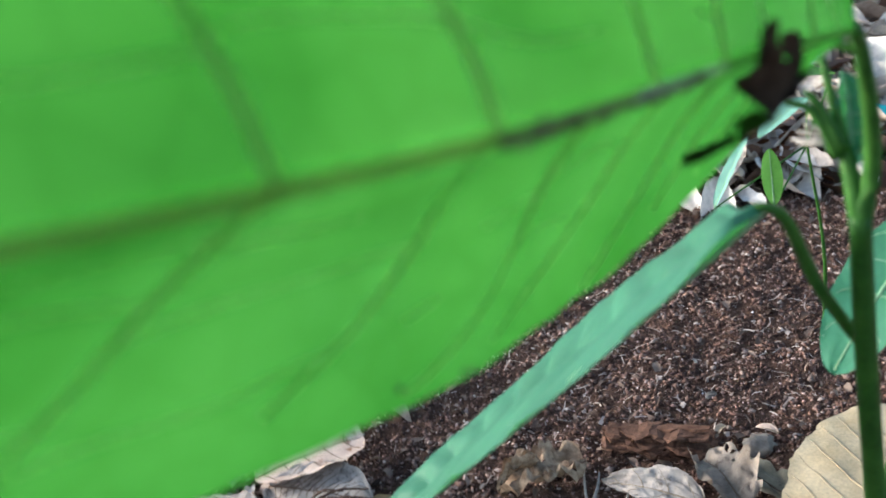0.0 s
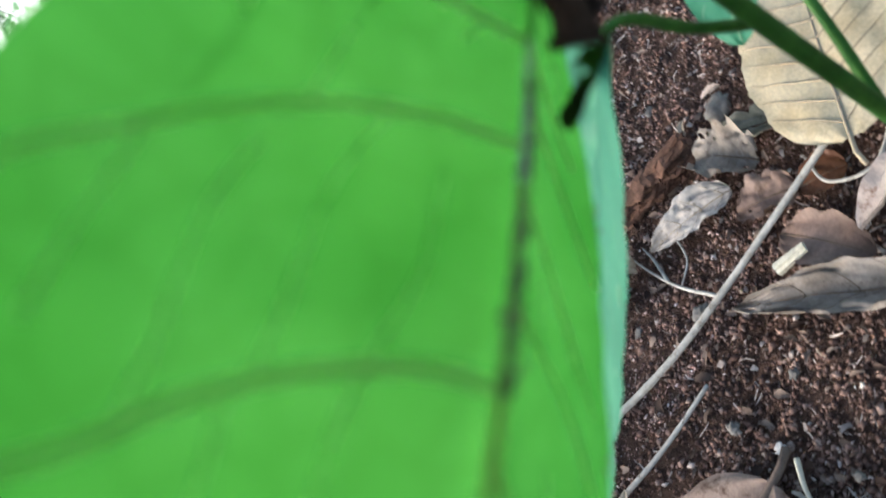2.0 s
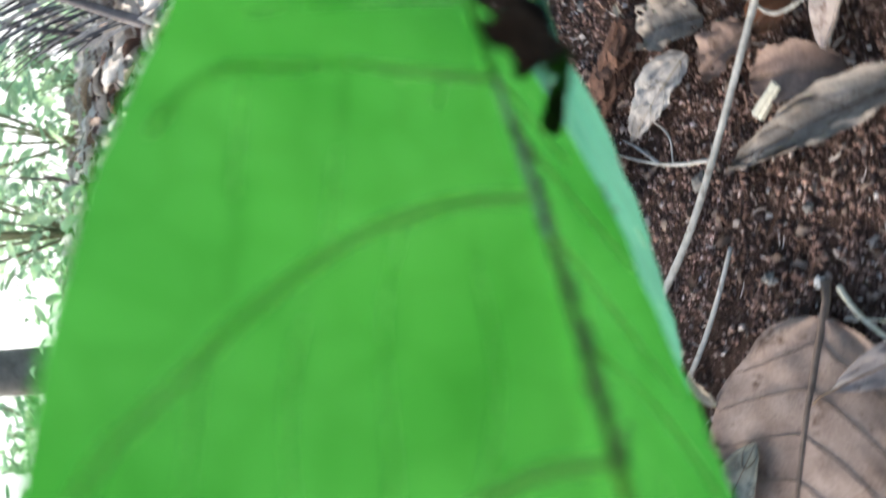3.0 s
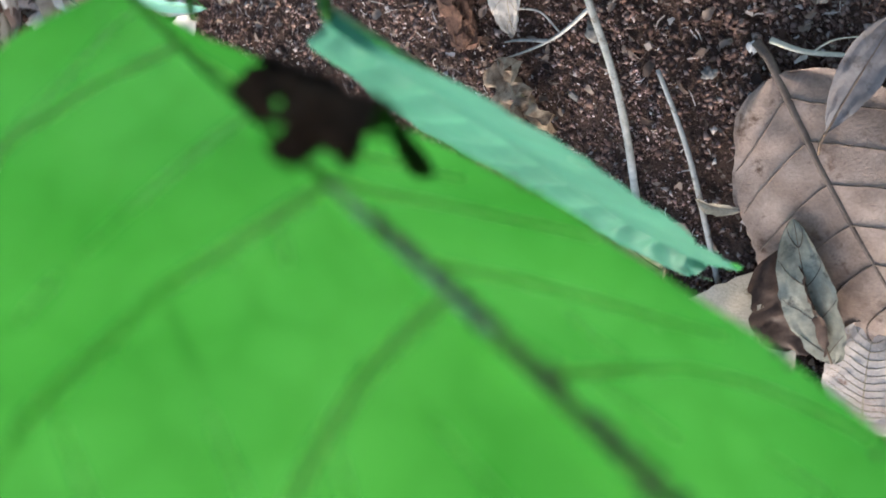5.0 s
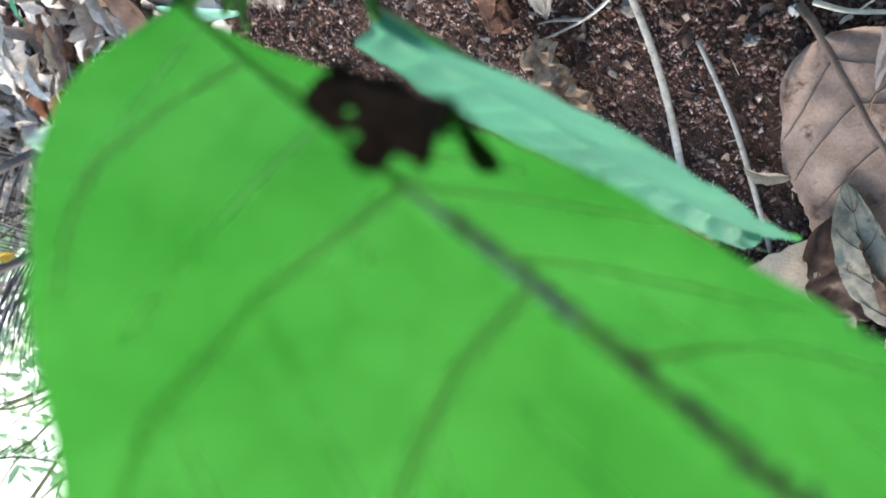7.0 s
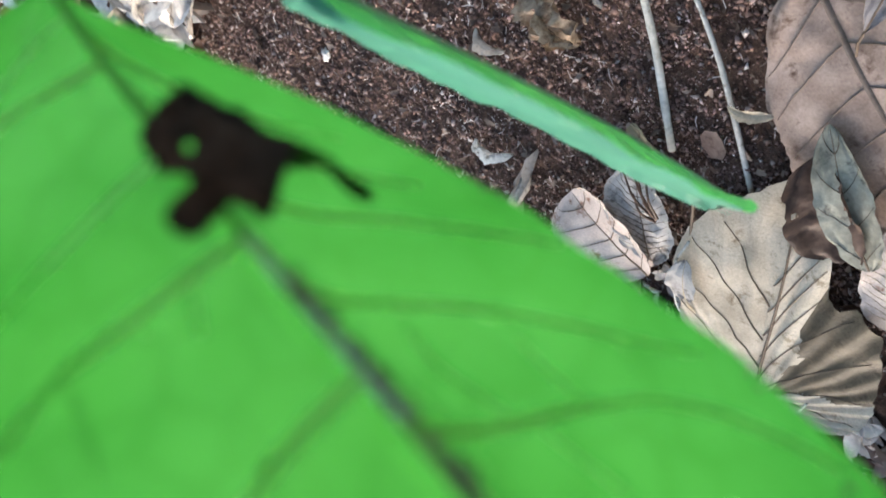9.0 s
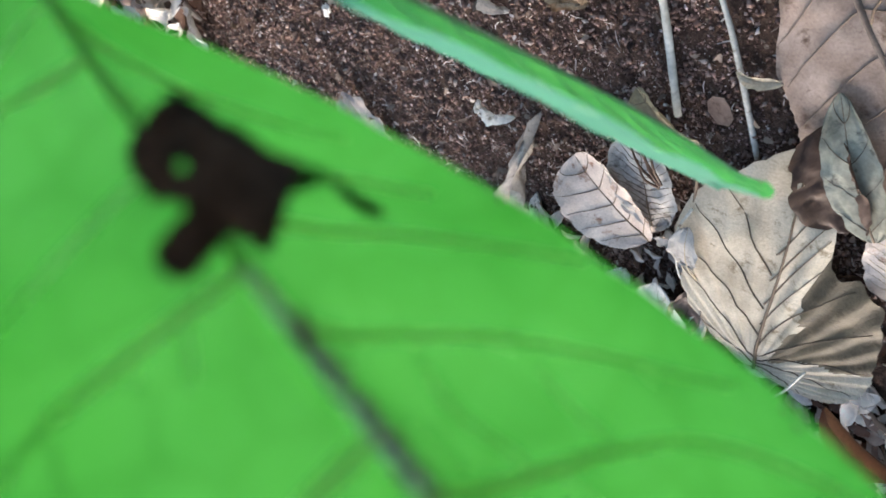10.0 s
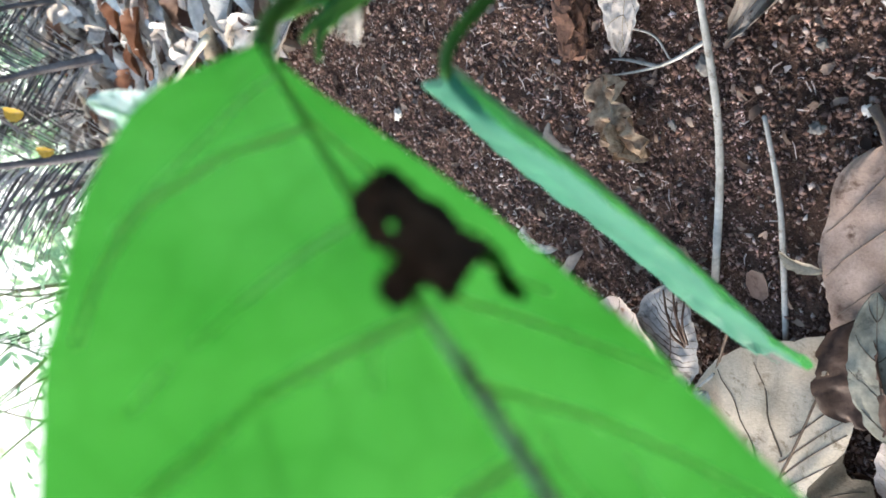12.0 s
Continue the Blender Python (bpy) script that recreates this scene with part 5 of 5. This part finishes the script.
# the dark scrap on the midrib
def scrap():
    """A scorched, curled scrap: it hugs the midrib and stands off towards its free rim. Its own axes run along the rib, across it and off the leaf."""
    o = Vector((0.0320, 0.0878, 0.3658))
    u, v, n = Vector((-0.532, -0.777, 0.336)), Vector((-0.647, 0.118, -0.753)), Vector((0.546, -0.618, -0.566))
    t = thing("leaf_scrap", Matrix.Translation(o), "dark brown crumpled scrap of dead leaf stuck on a midrib", "leaf scrap")

    def sheet(name, inner, outer, material, seed, rough=0.5, fray=0.0, hole=None, label="", ns=44, nv=18):
        """A crumpled sheet between two rims, given in millimetres, with frayed edges and some thickness."""
        a, b = glide(inner, ns + 1), glide(outer, ns + 1)
        top, faces = [], []
        for i in range(ns + 1):
            for j in range(nv + 1):
                q = j / nv
                q = q + (q - 0.5) * fray * noise.noise((i * 0.45 + seed, 2 if q < 0.5 else 8, seed)) * abs(2 * q - 1)
                p = a[i].lerp(b[i], q)
                crease = noise.noise((p.x * 0.5 + seed, p.y * 0.5, p.z * 0.5)) + 0.5 * noise.noise((p.x * 1.3, p.y * 1.3 + seed, p.z * 1.3))
                p = p + Vector((0.25 * noise.noise((i * 0.8, j * 0.8, seed)), 0.25 * noise.noise((i * 0.8, j * 0.8, seed + 7)), rough * crease))
                top.append((u * p.x + v * p.y + n * p.z) * 0.001)
        row, half = nv + 1, len(top)
        verts = top + [p - n * 0.0003 for p in top]
        gone = set()
        if hole:
            gone = {i * row + j for i in range(ns + 1) for j in range(row) if math.hypot((i / ns - hole[0]) / hole[2], (j / nv - hole[1]) / hole[3]) < 1 + 0.4 * noise.noise((i, j, seed))}
        for i in range(ns):
            for j in range(nv):
                k = i * row + j
                f = (k, k + 1, k + row + 1, k + row)
                if not gone.intersection(f):
                    faces += [f, tuple(half + q for q in f[::-1])]
        ring = [j for j in range(row)] + [i * row + nv for i in range(1, ns + 1)] + [ns * row + j for j in range(nv - 1, -1, -1)] + [i * row for i in range(ns - 1, 0, -1)]
        faces += [(ring[k], ring[(k + 1) % len(ring)], half + ring[(k + 1) % len(ring)], half + ring[k]) for k in range(len(ring))]
        return obj(name, verts, faces, material, t, label)

    sheet("plate", [(-7.4, 0.2, 0), (-5.0, -0.9, 0), (-2.6, -1.0, 0), (-0.6, -0.4, 0), (1.2, 0.8, 0.3), (2.6, 2.2, 0.6), (3.8, 3.4, 0.6), (4.7, 4.8, 0.3), (4.4, 6.2, 0)],
          [(-7.6, 0.5, 0.1), (-9.2, 1.5, 0.8), (-10.5, 2.7, 1.5), (-9.2, 3.4, 2.0), (-7.0, 3.9, 2.5), (-3.7, 4.6, 3.2), (-1.4, 5.3, 3.9), (0.8, 5.9, 4.5), (3.0, 6.6, 5.0)], SCRAP, 1.5, 0.5, 0.10, (0.47, 0.36, 0.016, 0.030), "crisp scorched brown plate")
    sheet("lobe", [(2.2, 1.2, 0.5), (3.6, 0.2, 0.4), (4.6, -0.7, 0.2), (5.8, -1.2, 0.1), (7.0, -1.2, 0), (7.8, -0.6, 0)],
          [(3.4, 3.2, 0.8), (4.6, 3.0, 0.7), (5.6, 2.2, 0.5), (6.6, 1.5, 0.4), (7.5, 0.8, 0.3), (8.0, -0.1, 0.1)], SCRAP, 4.0, 0.3, 0.15, ns=20, nv=10)
    sheet("roll", [(-10.5, 2.7, 1.5), (-7.0, 3.9, 2.5), (-3.7, 4.6, 3.2), (0.0, 5.6, 4.3)],
          [(-9.6, 1.9, 2.4), (-6.4, 2.8, 3.3), (-3.4, 3.4, 4.0), (0.2, 4.6, 4.9)], SCRAP, 7.0, 0.35, 0.3, ns=24, nv=8, label="rolled scorched brown rim")
    sheet("ragged_flap", [(2.6, 7.0, 2.8), (-0.4, 9.4, 1.6), (-2.2, 11.4, 1.2), (-2.6, 13.2, 0.9)],
          [(3.0, 6.6, 5.0), (2.2, 8.4, 4.3), (1.5, 10.0, 3.5), (0.9, 11.6, 2.7)], SCRAP_GREEN, 9.5, 0.4, 0.35, (0.62, 0.3, 0.10, 0.2), "dark green ragged piece", 24, 12)
    sheet("tail", [(-2.0, 12.9, 0.5), (-2.9, 14.8, -0.5), (-2.9, 16.4, -1.2), (-1.4, 17.1, -0.6)],
          [(1.1, 11.0, 3.0), (0.5, 13.0, 2.0), (0.0, 14.9, 1.0), (-0.4, 16.5, 0.1)], SCRAP, 12.0, 0.3, 0.45, ns=30, nv=12)
    return t


scrap()


# ---------------------------------------------------------------- seedlings
def seedling(root, leaves, label, stem_top):
    t = thing("seedling", Matrix.Translation(root), label, "seedling")
    r = Vector(root)
    n = 16
    obj("stem", *tube([p - r for p in glide([root, Vector(root).lerp(Vector(stem_top), 0.5) + Vector((0.004, -0.003, 0)), stem_top], n)], taper(0.0016, 0.0008, n), 7), STEM, t)
    for base, tip, width, lean, material in leaves:
        b0, b1 = Vector(base) - r, Vector(tip) - r
        m = (b0 + b1) / 2 + Vector((0, 0, (b1 - b0).length * 0.08))
        bl = Blade([b0, b0.lerp(m, 0.7), m.lerp(b1, 0.3), b1], width, 0.6, 0.7, (lean, 0), (lean, 0), 0.1, 0.1)
        ob = obj("leaf", *bl.mesh(20, 4, 0.0006), material, t)
        obj("midrib", *tube([bl.at(0.98 * k / 11, 0, 0) for k in range(12)], taper(0.0005, 0.0002, 12), 5), RIB_PALE, ob)
        obj("stalk", *tube([Vector(stem_top) - r, ((Vector(stem_top) - r) + b0) / 2, b0], [0.0007, 0.0006, 0.0005], 5), STEM, ob)
    return t


seedling((0.236, 0.560, 0.0), [((0.1601, 0.4450, 0.1757), (0.1563, 0.4385, 0.2146), 0.0060, 0.15, BLADE_YOUNG),
                               ((0.2147, 0.4900, 0.2331), (0.1828, 0.4860, 0.2364), 0.0150, 0.2, BLADE_YOUNG),
                               ((0.2048, 0.5034, 0.2173), (0.1683, 0.4888, 0.2025), 0.0095, 0.2, MINT),
                               ((0.1329, 0.4713, 0.1697), (0.1598, 0.4819, 0.2077), 0.0050, 0.3, MINT)], "slender green seedling with lance-shaped leaves", (0.200, 0.494, 0.190))
seedling((0.42, 1.08, 0.0), [((0.438, 1.02, 0.105), (0.388, 0.995, 0.075), 0.017, 0.2, MINT), ((0.43, 1.08, 0.10), (0.50, 1.06, 0.11), 0.012, 0.2, BLADE_PALE),
                             ((0.42, 1.09, 0.10), (0.40, 1.15, 0.09), 0.010, 0.2, BLADE_PALE)], "low blue-green seedling standing in the litter", (0.42, 1.08, 0.09))


# ---------------------------------------------------------------- palm fronds, shrubs, trees
def frond(points, leaflets, reach, droop, material, label, r=0.006, group="fallen fronds", pale=None):
    t = thing("palm_frond", Matrix.Translation(points[0]), label, "palm frond", group)
    o = Vector(points[0])
    line = [p - o for p in glide(points, 40)]
    obj("rachis", *tube(line, taper(r, r * 0.25, 40), 7), material, t)
    made = {}
    for i in range(leaflets):
        u = 0.06 + 0.92 * i / leaflets
        k = min(38, int(u * 39))
        p = line[k].lerp(line[k + 1], u * 39 - k)
        d = (line[k + 1] - line[k]).normalized()
        side = d.cross(Vector((0, 0, 1))).normalized()
        for sgn in (-1, 1):
            rng = random.Random(i * 2 + sgn)
            # about a third of the leaflets take the tone painted as lit
            tone = pale if pale and rng.random() < 0.35 else material
            if tone not in made:
                L = reach
                vs, fs = [], []
                for j in range(7):
                    q = j / 6
                    w = 0.014 * reach * (math.sin(math.pi * min(1, q * 0.85 + 0.12))) ** 0.7
                    z = -droop * L * q * q
                    vs += [(-w, L * q, z + w * 0.4), (0, L * q, z), (w, L * q, z + w * 0.4)]
                for j in range(6):
                    fs += [(j * 3, j * 3 + 1, j * 3 + 4, j * 3 + 3), (j * 3 + 1, j * 3 + 2, j * 3 + 5, j * 3 + 4)]
                ob = made[tone] = obj("leaflet", vs, fs, tone, t)
            else:
                ob = made[tone].copy()
                scene.collection.objects.link(ob)
            way = (side * sgn * 0.75 + d + Vector((rng.gauss(0, 0.08), rng.gauss(0, 0.08), rng.gauss(0, 0.10)))).normalized()
            q = way.to_track_quat("Y", "Z")
            ob.parent = t
            ob.matrix_basis = Matrix.LocRotScale(p, q, Vector((1, 1, 1)) * (0.75 + 0.5 * math.sin(math.pi * u)) * rng.uniform(0.8, 1.1))
    return t


DRY = "dry grey palm frond rising out of the litter"
frond([(0.190, 2.16, 0.02), (0.183, 2.17, 0.20), (0.192, 2.20, 0.352), (0.215, 2.28, 0.58)], 70, 0.22, 0.15, FROND, DRY, 0.009, pale=FROND_LIT)
frond([(0.197, 1.83, 0.02), (0.232, 1.92, 0.172), (0.272, 2.00, 0.314), (0.34, 2.12, 0.56)], 70, 0.22, 0.15, FROND, "thick pale grey palm frond rising out of the litter", 0.014, pale=FROND_LIT)
frond([(0.392, 1.83, 0.02), (0.422, 1.94, 0.140), (0.446, 2.04, 0.243), (0.50, 2.2, 0.44)], 70, 0.20, 0.12, FROND, DRY, 0.012, pale=FROND_LIT)
frond([(0.330, 2.16, 0.02), (0.375, 2.12, 0.15), (0.428, 2.10, 0.251), (0.52, 2.12, 0.42)], 64, 0.20, 0.12, FROND, DRY, 0.006, pale=FROND_LIT)
frond([(0.56, 1.98, 0.02), (0.60, 2.08, 0.12), (0.63, 2.18, 0.22), (0.70, 2.34, 0.38)], 64, 0.20, 0.12, FROND, DRY, 0.008, pale=FROND_LIT)
frond([(-0.24, 3.00, 0.0), (-0.21, 2.80, 0.10), (-0.19, 2.50, 0.17), (-0.165, 2.20, 0.28)], 22, 0.08, 0.4, FROND, "grey bent palm frond arching over the clearing", 0.009)
frond([(-0.04, 2.75, 0.70), (-0.08, 2.65, 0.52), (-0.13, 2.60, 0.42), (-0.20, 2.54, 0.35)], 34, 0.09, 0.3, FROND_GREEN, "hanging green palm frond tip against the bright sky", 0.005, "hanging fronds")


def shrub(x, y, height, spread, count, seed, material=BUSH, size=0.05):
    rng = random.Random(seed)
    t = thing("shrub", pose(x, y, drop(y)), "green leafy shrub at the clearing, haze and glare in its leaf colour", "shrub", "shrubs at the clearing")
    tips = []
    for k in range(9):
        a = rng.random() * 6.28
        top = Vector((math.cos(a) * spread * rng.uniform(0.3, 1), math.sin(a) * spread * rng.uniform(0.3, 1), height * rng.uniform(0.5, 1)))
        mid = top * 0.5 + Vector((rng.gauss(0, 0.05), rng.gauss(0, 0.05), height * 0.12))
        line = glide([(0, 0, 0), mid, top], 12)
        obj("branch", *tube(line, taper(0.011 * height, 0.0035 * height, 12), 6), TWIG, t)
        tips += line[3:]
    verts, faces = [], []
    for _ in range(count):
        c = tips[rng.randrange(len(tips))] + Vector((rng.gauss(0, 0.13), rng.gauss(0, 0.13), rng.gauss(0, 0.12)))
        if c.z < 0.02:
            c.z = 0.02 + rng.random() * 0.1
        m = Matrix.LocRotScale(c, Euler((rng.gauss(0.2, 0.6), rng.gauss(0, 0.6), rng.random() * 6.28)), Vector((1, 1, 1)) * size * rng.uniform(0.6, 1.5))
        k = len(verts)
        verts += [m @ Vector(q) for q in ((0, -1, 0), (0.34, -0.4, 0.08), (0.36, 0.3, 0.06), (0, 1.1, -0.1), (-0.36, 0.3, 0.06), (-0.34, -0.4, 0.08), (0, 0, -0.03))]
        faces += [(k + 6, k + a, k + b) for a, b in ((0, 1), (1, 2), (2, 3), (3, 4), (4, 5), (5, 0))]
    obj("crown", verts, faces, material, t, "dense small leaves in a haze-paled green")["kind"] = "stuff"
    return t


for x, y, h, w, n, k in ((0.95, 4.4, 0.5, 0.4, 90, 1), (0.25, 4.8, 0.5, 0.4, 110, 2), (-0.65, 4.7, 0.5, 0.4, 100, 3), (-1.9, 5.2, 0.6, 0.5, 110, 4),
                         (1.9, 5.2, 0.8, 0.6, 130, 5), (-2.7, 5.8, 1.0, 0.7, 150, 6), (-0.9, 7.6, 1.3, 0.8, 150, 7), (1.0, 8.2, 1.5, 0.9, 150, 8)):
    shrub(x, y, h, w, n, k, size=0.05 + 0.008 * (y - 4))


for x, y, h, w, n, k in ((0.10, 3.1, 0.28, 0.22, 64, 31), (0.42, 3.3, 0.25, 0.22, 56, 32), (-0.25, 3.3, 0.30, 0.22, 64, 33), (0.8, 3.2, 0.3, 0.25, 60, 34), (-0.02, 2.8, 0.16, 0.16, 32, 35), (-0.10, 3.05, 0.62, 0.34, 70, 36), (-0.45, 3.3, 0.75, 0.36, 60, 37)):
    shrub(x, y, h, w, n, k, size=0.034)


def trunk_tree(x, y, r, seed):
    rng = random.Random(seed)
    t = thing("tree", pose(x, y, drop(y)), "grey brown straight tree trunk beyond the clearing, haze in its pale colour", "tree")
    pts = [(0, 0, -0.15), (0.01, 0, 0.3), (-0.02, 0.02, 1.5), (0.03, 0.0, 3.2), (0.0, 0.05, 5.0)]
    line = glide(pts, 30)
    obj("trunk", *tube(line, [r * (1.35 if k < 2 else 1.0) * (1 - 0.4 * k / 29) for k in range(30)], 16), TRUNK, t)
    verts, faces = [], []
    for k in range(6):
        a = k * 1.05 + rng.random()
        top = Vector((math.cos(a) * 1.3, math.sin(a) * 1.3, 5.2 + rng.random()))
        limb_line = glide([line[24], line[27].lerp(top, 0.5) + Vector((0, 0, 0.2)), top], 12)
        obj("limb", *tube(limb_line, taper(r * 0.35, 0.015, 12), 8), TRUNK, t)
        for _ in range(260):
            c = limb_line[rng.randrange(4, 12)] + Vector((rng.gauss(0, 0.35), rng.gauss(0, 0.35), rng.gauss(0, 0.3)))
            m = Matrix.LocRotScale(c, Euler((rng.gauss(0.2, 0.6), rng.gauss(0, 0.6), rng.random() * 6.28)), Vector((1, 1, 1)) * rng.uniform(0.06, 0.12))
            q0 = len(verts)
            verts += [m @ Vector(q) for q in ((0, -1, 0), (0.34, -0.4, 0.08), (0.36, 0.3, 0.06), (0, 1.1, -0.1), (-0.36, 0.3, 0.06), (-0.34, -0.4, 0.08))]
            faces += [(q0, q0 + 1, q0 + 2, q0 + 3), (q0, q0 + 3, q0 + 4, q0 + 5)]
    obj("crown", verts, faces, BUSH, t)["kind"] = "stuff"


trunk_tree(-1.35, 4.5, 0.135, 21)
